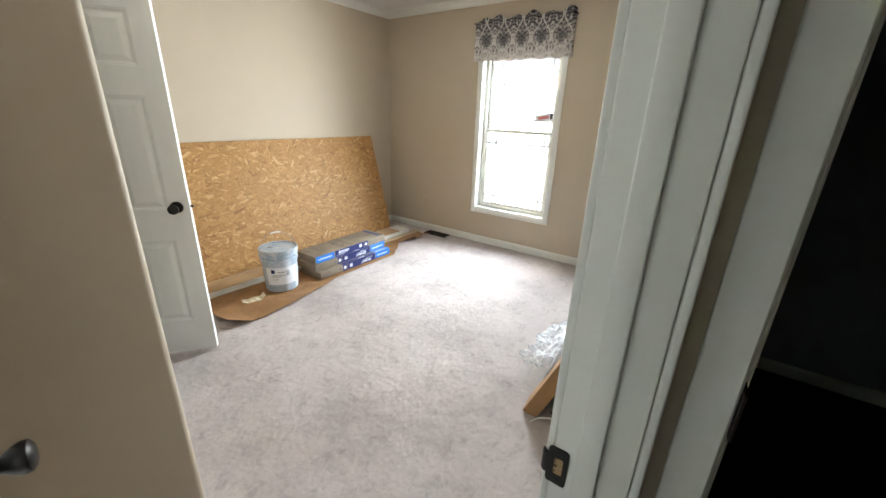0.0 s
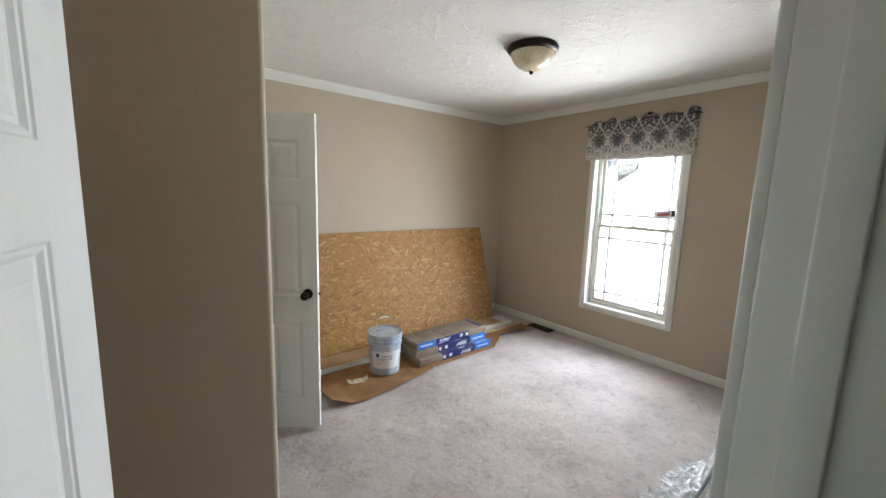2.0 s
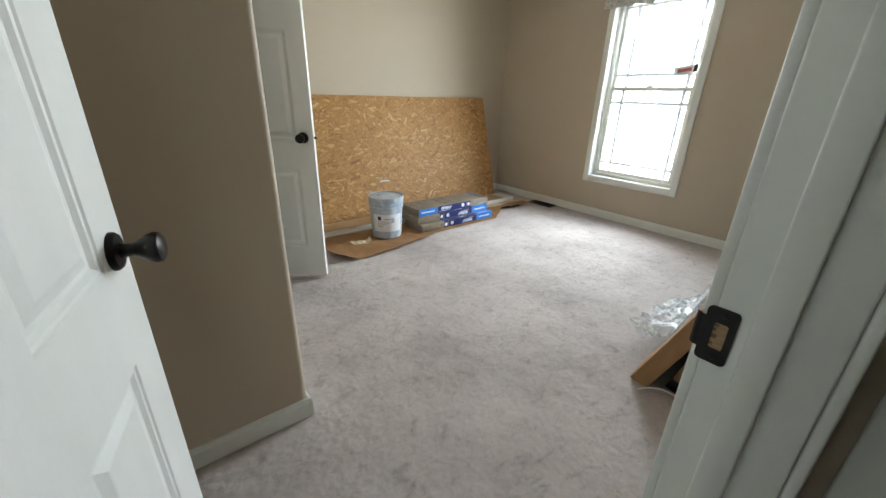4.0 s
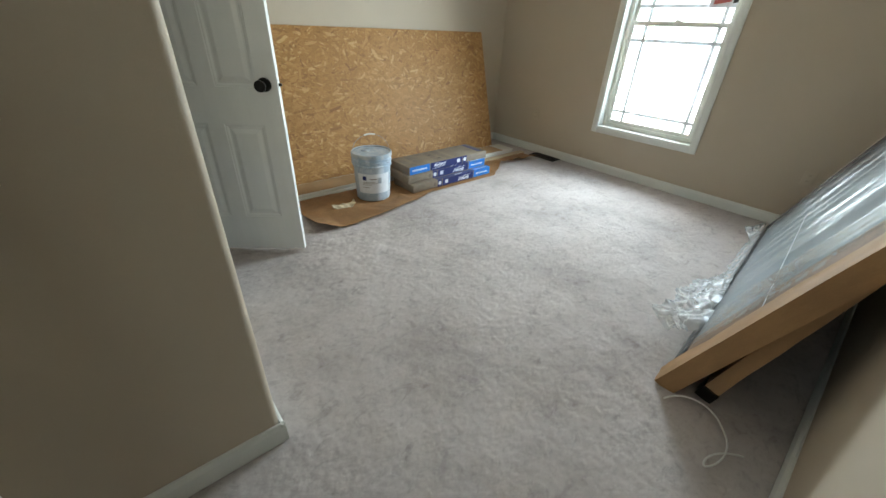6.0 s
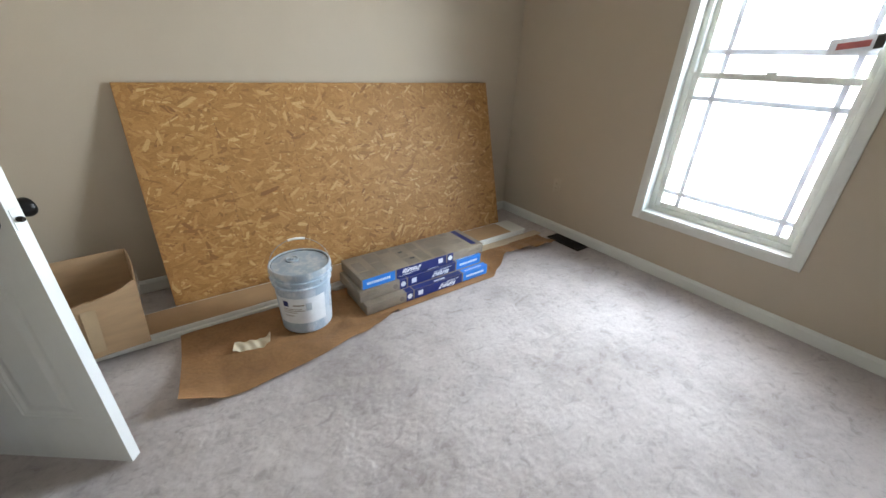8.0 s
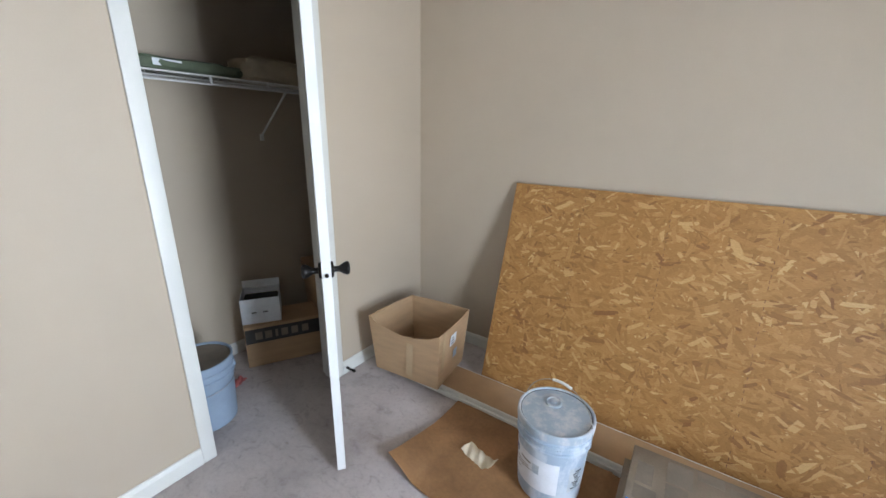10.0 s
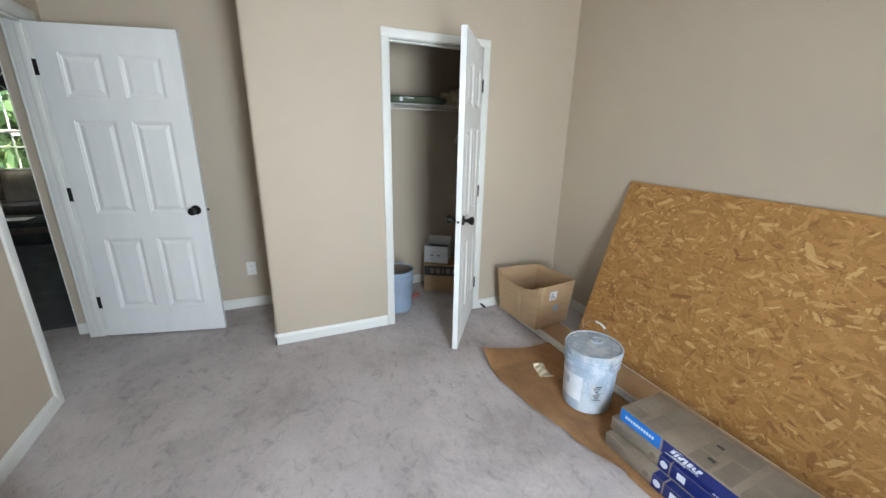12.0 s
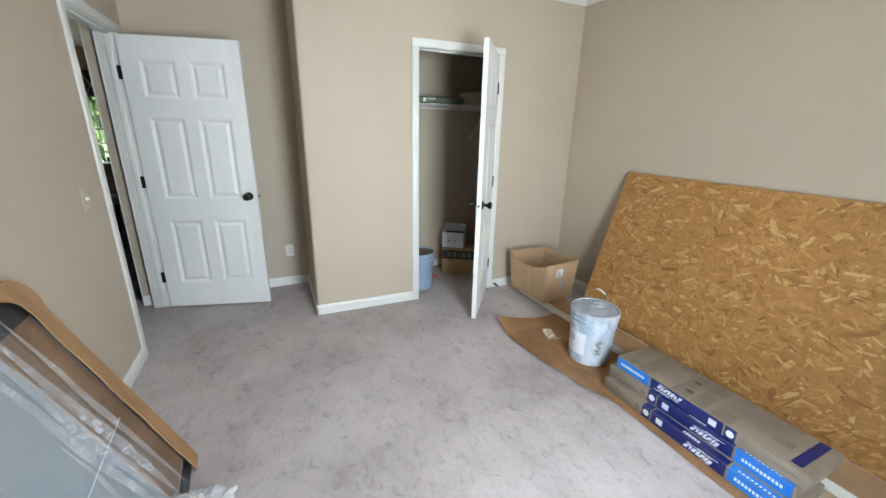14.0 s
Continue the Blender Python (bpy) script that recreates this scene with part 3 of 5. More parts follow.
# ---- window ----
def window():
    w = thing("window_1", "white vinyl single-hung window with prairie grille bars and wood casing", "window", kind="structure")
    y0, y1, z0, z1 = WIN_Y0, WIN_Y1, WIN_Z0, WIN_Z1
    # casing on the wall, reveal, sill
    c = 0.052
    for nm, s in (("casing", (y0 - c, y0, z0 - c, z1 + c)), ("casing", (y1, y1 + c, z0 - c, z1 + c)), ("head_casing", (y0, y1, z1, z1 + c)), ("apron", (y0, y1, z0 - c, z0))):
        part(nm, box(bmesh.new(), EAST - 0.012, EAST, s[0], s[1], s[2], s[3], 0.003), M_TRIM, w, smooth=50)
    for nm, s in (("reveal", (y0, y0 + 0.008, z0, z1)), ("reveal", (y1 - 0.008, y1, z0, z1)), ("reveal", (y0, y1, z1 - 0.008, z1)), ("window_sill", (y0, y1, z0, z0 + 0.010))):
        part(nm, box(bmesh.new(), EAST - 0.010, EAST + 0.128, s[0], s[1], s[2], s[3]), M_TRIM, w)
    # vinyl frame
    fx0, fx1 = EAST + 0.075, EAST + 0.135
    a0, a1, b0, b1 = y0 + 0.008, y1 - 0.008, z0 + 0.010, z1 - 0.008
    f = 0.034
    for s in ((a0, a0 + f, b0, b1), (a1 - f, a1, b0, b1), (a0 + f, a1 - f, b0, b0 + f), (a0 + f, a1 - f, b1 - f, b1)):
        part("window_frame", box(bmesh.new(), fx0, fx1, *s, 0.003), M_VINYL, w, smooth=50)
    mid = 1.305
    for nm, sx0, s0, s1 in (("lower_sash", fx0 + 0.008, b0 + f, mid + 0.018), ("upper_sash", fx0 + 0.032, mid - 0.018, b1 - f)):
        sx1 = sx0 + 0.022
        g0, g1, t = a0 + f, a1 - f, 0.032
        bm = bmesh.new()
        for s in ((g0, g0 + t, s0, s1), (g1 - t, g1, s0, s1), (g0 + t, g1 - t, s0, s0 + t), (g0 + t, g1 - t, s1 - t, s1)):
            box(bm, sx0, sx1, *s, 0.003)
        sash = part(nm, bm, M_VINYL, w, smooth=50)
        p = part("pane", box(bmesh.new(), sx0 + 0.009, sx0 + 0.013, g0 + t, g1 - t, s0 + t, s1 - t), M_GLASS, sash, "glass darkened to dim the view outside")
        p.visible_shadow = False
        gx = sx0 + 0.003
        for yy in (1.212, 1.776):
            part("grille_bar", box(bmesh.new(), gx, gx + 0.005, yy - 0.013, yy + 0.013, s0 + t, s1 - t), M_GRILLE, sash)
        for zz in ((0.58, 1.178) if nm == "lower_sash" else (1.432, 2.02)):
            part("grille_bar", box(bmesh.new(), gx + 0.0005, gx + 0.0045, g0 + t, g1 - t, zz - 0.013, zz + 0.013), M_GRILLE, sash)
    lk = part("sash_lock", box(bmesh.new(), fx0 + 0.001, fx0 + 0.03, 1.50, 1.55, mid + 0.018, mid + 0.032, 0.004), M_VINYL, w, smooth=50)
    # peeling sticker on the upper pane
    st = thing("window_sticker", "torn red and white paper sticker on the window glass", "sticker")
    px = fx0 + 0.032 + 0.008

    def curl(u, v):
        return (px - 0.002 - 0.012 * abs(u - 0.5) ** 2 * 4 - 0.006 * v * v, 1.155 + 0.19 * u, 1.415 + 0.07 * v - 0.03 * u + 0.03)
    part("paper", sheet(10, 6, curl, 0.0008), M_PRINT_WHITE, st, smooth=60)

    def curl2(u, v):
        x, y, z = curl(0.25 + 0.6 * u, 0.3 + 0.4 * v)
        return (x - 0.0014, y, z)
    part("red_band", sheet(8, 4, curl2, 0.0005), M_RED, st, "faded red print", 60)

    def curl3(u, v):
        x, y, z = curl(0.0 + 0.18 * u, 0.1 + 0.8 * v)
        return (x - 0.0014, y, z)
    part("black_print", sheet(4, 4, curl3, 0.0005), M_PRINT_BLACK, st, smooth=60)


window()


def valance():
    v = thing("window_valance", "grey, black and white patterned fabric valance gathered on a rod", "valance", pose(EAST - 0.05, 1.525, 2.005))

    def cloth(u, w):
        y = -0.52 + 1.04 * u
        fold = 0.012 * math.sin(u * 61 + 1.5 * math.sin(u * 9)) + 0.008 * math.sin(u * 23 + 0.7)
        k = 0.35 + 0.65 * (1 - w)
        top = 0.016 * math.sin(u * 37) + 0.012 * math.sin(u * 17 + 1) if w > 0.9 else 0.0
        z = 0.385 * w + top * (w - 0.9) * 10 + 0.006 * math.sin(u * 40) * (1 - w) - 0.005 * (1 - w)
        end = 0.045 * max(0, (abs(u - 0.5) - 0.485) / 0.015)
        return (fold * k * 1.1 + end - 0.012, y, z)
    part("cloth", sheet(150, 16, cloth, 0.0015), M_VALANCE, v, smooth=70)
    part("curtain_rod", tube(bmesh.new(), [(0.0, -0.535, 0.352), (0.0, 0.535, 0.352)], 0.006), M_BLACK, v, "thin black rod")
    for s in (-1, 1):
        part("rod_bracket", tube(bmesh.new(), [(0.0, s * 0.528, 0.352), (0.05, s * 0.528, 0.352)], 0.006), M_BLACK, v)


valance()


# ---- doors ----
def panel_rects(w, stile, mull):
    pw = (w - 2 * stile - mull) / 2
    cols = ((stile, stile + pw), (stile + pw + mull, w - stile))
    rows = ((0.21, 0.73), (0.905, 1.50), (1.635, 1.885))
    return [(a, b, c, d) for a, b in cols for c, d in rows], cols, rows


def panel_door(name, w, h, stile, mull, m, label, knob_z, hinges):
    """Six-panel moulded door. Local x runs from the hinge to the latch, z up, the pin side's face at y=0, body to y=-0.035."""
    d = thing(name, label, "door", m, kind="structure")
    T = 0.035
    rects, cols, rows = panel_rects(w, stile, mull)
    xs = [0, cols[0][0], cols[0][1], cols[1][0], cols[1][1], w]
    zs = [0] + [z for r in rows for z in r] + [h]
    bm = bmesh.new()
    for y, flip in ((0.0, 1), (-T, -1)):
        vs = [[bm.verts.new((x, y, z)) for z in zs] for x in xs]
        for i in range(5):
            for j in range(len(zs) - 1):
                if i in (1, 3) and j in (1, 3, 5):
                    continue
                q = (vs[i][j], vs[i + 1][j], vs[i + 1][j + 1], vs[i][j + 1])
                bm.faces.new(q if flip < 0 else q[::-1])
        if flip > 0:
            front = vs
    back = vs
    rim = [(i, 0) for i in range(5)] + [(5, j) for j in range(len(zs) - 1)] + [(i, len(zs) - 1) for i in range(5, 0, -1)] + [(0, j) for j in range(len(zs) - 1, 0, -1)]
    for k in range(len(rim)):
        a, b = rim[k], rim[(k + 1) % len(rim)]
        bm.faces.new((front[a[0]][a[1]], front[b[0]][b[1]], back[b[0]][b[1]], back[a[0]][a[1]]))
    leaf = part("leaf", bm, M_DOOR, d)
    for x0, x1, z0, z1 in rects:
        bm = bmesh.new()
        for y, s in ((0.0, -1), (-T, 1)):
            loops = []
            for inset, dep in ((0, 0), (0.004, 0.003), (0.010, 0.004), (0.018, 0.0095), (0.026, 0.0095), (0.046, 0.003), (0.05, 0.0025)):
                yy = y + s * dep
                loops.append([bm.verts.new(c) for c in ((x0 + inset, yy, z0 + inset), (x1 - inset, yy, z0 + inset), (x1 - inset, yy, z1 - inset), (x0 + inset, yy, z1 - inset))])
            for a, b in zip(loops, loops[1:]):
                for k in range(4):
                    bm.faces.new((a[k], a[(k + 1) % 4], b[(k + 1) % 4], b[k]))
            bm.faces.new(loops[-1])
        part("panel", bm, M_DOOR, d)
    kx = w - 0.062
    prof = [(0.0, 0.0), (0.033, 0.0), (0.033, 0.005), (0.029, 0.010), (0.014, 0.012), (0.0115, 0.018), (0.0115, 0.030), (0.016, 0.038),
            (0.024, 0.050), (0.0275, 0.060), (0.026, 0.068), (0.018, 0.073), (0.0, 0.074)]
    for y, rx in ((0.0, -90), (-T, 90)):
        part("door_knob", lathe(bmesh.new(), prof, 28, pose(kx, y, knob_z, rx)), M_BLACK, d, "black metal tulip door knob", 40)
    part("latch_plate", box(bmesh.new(), w, w + 0.002, -T / 2 - 0.0125, -T / 2 + 0.0125, knob_z - 0.028, knob_z + 0.028, 0.0008), M_DOOR, d, "painted latch plate")
    part("latch_bolt", lathe(bmesh.new(), [(0.0, 0.014), (0.005, 0.014), (0.0075, 0.010), (0.0075, 0.0)], 14, pose(w + 0.002, -T / 2, knob_z, 0, 90)), M_BRONZE, d, "dark latch bolt", 40)
    for z in hinges:
        hb = box(bmesh.new(), -0.003, 0.0, -0.032, 0.0, z - 0.045, z + 0.045)
        tube(hb, [(-0.003, 0.006, z - 0.045), (-0.003, 0.006, z + 0.045)], 0.006, 10)
        part("hinge", hb, M_BLACK, d, "black steel hinge", 40)
    return d


panel_door("door_1", 0.782, 2.04, 0.115, 0.09, pose(-0.598, -0.212, 0.014, 0, 0, 76.3), "white six-panel entry door standing open, black knobs", 0.922, (0.25, 1.03, 1.80))
panel_door("door_2", 0.682, 2.04, 0.10, 0.08, pose(0.018, 2.472, 0.014, 0, 0, -37.0), "white six-panel closet door standing half open, black knobs", 0.922, (0.25, 1.03, 1.80))


# ---- bedroom: fixtures ----
def ceiling_light():
    t = thing("ceiling_light", "flush ceiling light, dark bronze ring and frosted amber glass bowl", "ceiling light", pose(1.85, 1.485, CEIL))
    part("canopy_ring", lathe(bmesh.new(), [(0.0, 0.0), (0.168, 0.0), (0.174, -0.010), (0.171, -0.022), (0.160, -0.034), (0.146, -0.040), (0.142, -0.034), (0.0, -0.034)], 56), M_BRONZE, t, "dark bronze ring", 40)
    part("glass_bowl", lathe(bmesh.new(), [(0.144, -0.042), (0.140, -0.062), (0.124, -0.092), (0.095, -0.122), (0.058, -0.144), (0.025, -0.154), (0.0, -0.156)], 48), M_LAMPGLASS, t, "frosted amber glass bowl", 60)
    part("finial", lathe(bmesh.new(), [(0.0, -0.150), (0.010, -0.154), (0.014, -0.160), (0.012, -0.168), (0.006, -0.174), (0.0, -0.176)], 20), M_BRONZE, t, "dark bronze finial", 40)


def ceiling_hook():
    t = thing("ceiling_hook", "small white hook screwed into the ceiling", "hook", pose(0.372, 2.644, CEIL))
    part("plate", lathe(bmesh.new(), [(0.0, 0.0), (0.03, 0.0), (0.03, -0.006), (0.018, -0.012), (0.0, -0.012)], 20), M_WHITE_PLASTIC, t, smooth=40)
    part("hook", tube(bmesh.new(), [(0, 0, -0.010), (0, 0, -0.03), (0.012, 0, -0.045), (0.026, 0, -0.045), (0.036, 0, -0.03)], 0.004), M_STEEL, t, smooth=60)


def wall_outlet(m, mat, label):
    t = thing("wall_outlet", label, "outlet", m, group="wall outlets")
    part("cover_plate", box(bmesh.new(), 0, 0.005, -0.036, 0.036, -0.058, 0.058, 0.002), mat, t, smooth=50)
    for z in (-0.02, 0.02):
        s = part("socket", box(bmesh.new(), 0.005, 0.008, -0.016, 0.016, z - 0.014, z + 0.014, 0.001), mat, t)
        for y in (-0.006, 0.006):
            part("slot", box(bmesh.new(), 0.008, 0.0084, y - 0.0012, y + 0.0012, z - 0.002, z + 0.007), M_PRINT_BLACK, s)
    return t


def light_switch():
    t = thing("light_switch", "white toggle light switch in an almond plate on a beige wall", "light switch", pose(0.49, SOUTH, 1.098, 0, 0, 90))
    part("cover_plate", box(bmesh.new(), 0, 0.005, -0.036, 0.036, -0.058, 0.058, 0.002), M_ALMOND, t, "almond cover plate", 50)
    part("toggle", box(bmesh.new(), 0.004, 0.020, -0.005, 0.005, -0.010, 0.006, 0.002), M_WHITE_PLASTIC, t)


def floor_vent():
    t = thing("floor_vent", "dark brown metal floor register in the carpet", "floor vent", pose(3.445, 2.435, 0.004))
    bm = bmesh.new()
    for s in ((-0.07, 0.07, -0.16, -0.145), (-0.07, 0.07, 0.145, 0.16), (-0.07, -0.055, -0.145, 0.145), (0.055, 0.07, -0.145, 0.145)):
        box(bm, *s, 0.0, 0.008, 0.002)
    part("frame", bm, M_BRONZE, t, smooth=50)
    # black plate below the slats, painted dark in place of a shaded duct
    part("duct_shade", box(bmesh.new(), -0.055, 0.055, -0.145, 0.145, -0.004, 0.0005), M_PRINT_BLACK, t)
    for k in range(15):
        y = -0.136 + k * 0.0194
        part("slat", box(bmesh.new(), -0.055, 0.055, y - 0.003, y + 0.003, 0.001, 0.0065), M_BRONZE, t)


ceiling_light()
ceiling_hook()
wall_outlet(pose(WEST, 0.745, 0.346), M_WHITE_PLASTIC, "white plastic duplex outlet low on a beige wall")
wall_outlet(pose(EAST, 2.712, 0.40, 0, 0, 180), M_ALMOND, "almond plastic duplex outlet low on a beige wall")
wall_outlet(pose(EAST, 0.286, 0.385, 0, 0, 180), M_ALMOND, "almond plastic duplex outlet low on a beige wall")
light_switch()
floor_vent()


def door_stop_spring():
    t = thing("door_stop", "small black spring door stop on the baseboard", "door stop", pose(0.013, 2.56, 0.04, 0, 90, 0))
    coil = [(0.007 * math.cos(k * 0.9), 0.007 * math.sin(k * 0.9), 0.0009 * k) for k in range(66)]
    part("spring", tube(bmesh.new(), coil, 0.0018, 6), M_BLACK, t, smooth=60)
    part("rubber_tip", lathe(bmesh.new(), [(0, 0.058), (0.009, 0.058), (0.009, 0.07), (0.006, 0.074), (0, 0.074)], 16), M_BLACK, t, smooth=40)


door_stop_spring()


# ---- bedroom: osb sheet and what lies before it ----
def osb_sheet():
    top, low = Vector((0.738, 3.308, 1.178)), Vector((0.728, 2.995, 0.002))
    right_top, right_low = Vector((3.172, 3.308, 1.178)), Vector((3.185, 2.99, 0.002))
    t = thing("osb_sheet", "large oriented strand board sheet leaning on the wall", "wood panel")
    n = (right_top - top).cross(low - top).normalized()
    if n.y > 0:
        n = -n

    def at(u, v, d=0.0):
        return low.lerp(right_low, u).lerp(top.lerp(right_top, u), v) + n * d
    bm = bmesh.new()
    nx = 40
    rows = []
    for d in (0.0, -0.0115):
        rows.append([[bm.verts.new(at(i / nx, v, d)) for i in range(nx + 1)] for v in (0.0, 1.0)])
    core, edge = 0, 1
    for i in range(nx):
        for r in rows:
            bm.faces.new((r[0][i], r[0][i + 1], r[1][i + 1], r[1][i]))
        for v in (0, 1):
            f = bm.faces.new((rows[0][v][i], rows[0][v][i + 1], rows[1][v][i + 1], rows[1][v][i]))
            f.material_index = edge
    for i in (0, nx):
        f = bm.faces.new((rows[0][0][i], rows[0][1][i], rows[1][1][i], rows[1][0][i]))
        f.material_index = edge
    part("board", bm, [M_OSB_CORE, M_OSB_EDGE], t, "pressed board with dark painted edge")
    # pressed wood strands on the face
    rng = random.Random(11)
    verts, faces = [], []
    uu, vv = (right_top - top).normalized(), (top - low).normalized()
    for k in range(9000):
        cu, cv = rng.random(), rng.random()
        big = k > 6500 and rng.random() < 0.35
        L = rng.uniform(0.035, 0.075) if big else rng.uniform(0.015, 0.055)
        Wd = rng.uniform(0.008, 0.018) if big else rng.uniform(0.003, 0.012)
        a = rng.gauss(0, 0.6) if rng.random() < 0.6 else rng.uniform(-1.6, 1.6)
        lift = 0.0004 + 0.0011 * rng.random()
        ca, sa = math.cos(a), math.sin(a)
        outline = ((-1, -0.5), (-0.7 + 0.5 * rng.random(), -1), (0.8, -0.9 + 0.5 * rng.random()), (1, 0.3), (0.6 + 0.3 * rng.random(), 1), (-0.8, 0.85))
        p0 = len(verts)
        for i, (px, py) in enumerate(outline):
            du, dv = L * px * ca - Wd * py * sa, L * px * sa + Wd * py * ca
            u, v = cu + du / 2.44, cv + dv / 1.215
            verts.append(at(min(max(u, 0.001), 0.999), min(max(v, 0.001), 0.999), lift + 0.00025 * (i % 2))[:])
        faces.append(tuple(range(p0, p0 + 6)))
    me = bpy.data.meshes.new("strand_layer")
    me.from_pydata(verts, [], faces)
    me.materials.append(M_STRAND)
    bm = bmesh.new()
    for k in range(1, 6):
        v = 0.02
        while v < 0.97:
            if rng.random() < 0.8:
                u = k / 6 + 0.0006 * rng.uniform(-1, 1)
                q = [bm.verts.new(at(u + a, v + b, 0.0021)) for a, b in ((-0.0006, 0), (0.0006, 0), (0.0006, 0.012), (-0.0006, 0.012))]
                bm.faces.new(q)
            v += rng.uniform(0.02, 0.035)
    tagged(part("nailing_line", bm, M_OSB_EDGE, t), "dotted dark nailing lines", kind="stuff")
    s = tagged(new("strand_layer", me), "golden brown pressed wood strands", kind="stuff")
    s.parent = t


osb_sheet()


def long_board(name, x0, x1, y0, y1, z0, z1, material, label, category, turn=0.0, group=""):
    t = tagged(part(name, box(bmesh.new(), -(x1 - x0) / 2, (x1 - x0) / 2, -(y1 - y0) / 2, (y1 - y0) / 2, 0, z1 - z0, 0.002), material, None, smooth=50), label, category, group)
    t.matrix_world = pose((x0 + x1) / 2, (y0 + y1) / 2, z0, 0, 0, turn)
    return t


long_board("trim_board", 0.16, 3.24, 2.735, 2.965, 0.002, 0.030, M_BOARD, "long white trim board lying flat on the carpet", "board", group="stacked trim boards")
long_board("trim_board", 0.17, 3.26, 2.745, 2.968, 0.030, 0.056, M_BOARD, "long white trim board stacked on another", "board", group="stacked trim boards")
long_board("tan_board", 2.30, 3.37, 2.655, 2.728, 0.007, 0.022, M_TAN, "thin tan wooden board lying on kraft paper", "board", 0.6)


def flat_cardboard():
    def f(u, v):
        x, y = 0.12 + 2.98 * u, 2.752 + 0.205 * v
        return (x, y, 0.0585 + 0.003 * nz(x * 3, y * 9) + 0.001 * math.sin(x * 40))
    tagged(part("cardboard_sheet", sheet(90, 8, f, 0.003), M_CARD, None, smooth=60), "long brown cardboard sheet lying on white boards", "cardboard")


flat_cardboard()


def kraft_paper():
    front = [(0.70, 2.19), (0.95, 2.165), (1.2, 2.18), (1.51, 2.25), (1.83, 2.335), (2.15, 2.335), (2.52, 2.335), (2.64, 2.40), (2.80, 2.50), (2.95, 2.505), (3.12, 2.465), (3.30, 2.45)]

    def edge(x):
        for (a, b), (c, d) in zip(front, front[1:]):
            if x <= c:
                k = (x - a) / (c - a)
                k = k * k * (3 - 2 * k)
                return b + (d - b) * k
        return front[-1][1]

    def f(u, v):
        x = 0.70 + 2.62 * u
        y0 = edge(x) + 0.006 * nz(x * 14, 3)
        y = y0 + (2.732 - y0) * v
        curl = 0.060 * max(0, 1 - (x - 0.70) / 0.16) * (1 - v) ** 3 + 0.02 * (1 - v) ** 6 * max(0, nz(x * 2.3, 7.7) + 0.2)
        if x > 2.62:
            curl += (0.03 + 0.022 * nz(x * 13, 5.0)) * (1 - v) ** 2 * min(1, (x - 2.62) / 0.15)
        flat = 1.0
        dx, dy = x - 1.32, y - 2.53
        if dx * dx + dy * dy < 0.04 or (1.53 < x < 2.58 and y > 2.33):
            flat = 0.1
        return (x + 0.03 * v * (1 - u), y, 0.0052 + flat * (0.009 * (nz(x * 5, y * 6) + 0.6) + 0.008 * abs(nz(x * 9 + y * 4, y * 3, 6)) + 0.006 * abs(nz(x * 4 - y * 17, y * 5, 2)) + curl))
    tagged(part("kraft_paper", sheet(160, 26, f, 0.0012), M_KRAFT, None, smooth=70), "creased brown kraft paper sheet spread on the carpet", "paper")


kraft_paper()


def paper_packet():
    def f(u, v):
        x, y = -0.085 + 0.17 * u, -0.036 + 0.072 * v
        return (x, y, 0.003 + 0.016 * math.sin(u * math.pi) * math.sin(v * math.pi) ** 0.7 + 0.030 * (max(0, u - 0.72) / 0.28) ** 1.5 + 0.012 * (max(0, 0.2 - u) / 0.2) + 0.004 * math.sin(u * 22 + v * 5))
    t = thing("paper_packet", "crumpled cream paper packet lying on kraft paper", "packet", pose(1.02, 2.455, 0.014, 0, 0, -14))
    part("wrapper", sheet(26, 10, f, 0.002), M_PACKET, t, smooth=50)

    def g(u, v):
        x, y, z = f(0.25 + 0.35 * u, 0.2 + 0.5 * v)
        return (x, y, z + 0.0014)
    part("printed_panel", sheet(10, 6, g, 0.0004), M_CARD, t, "faint brown print", 50)


paper_packet()


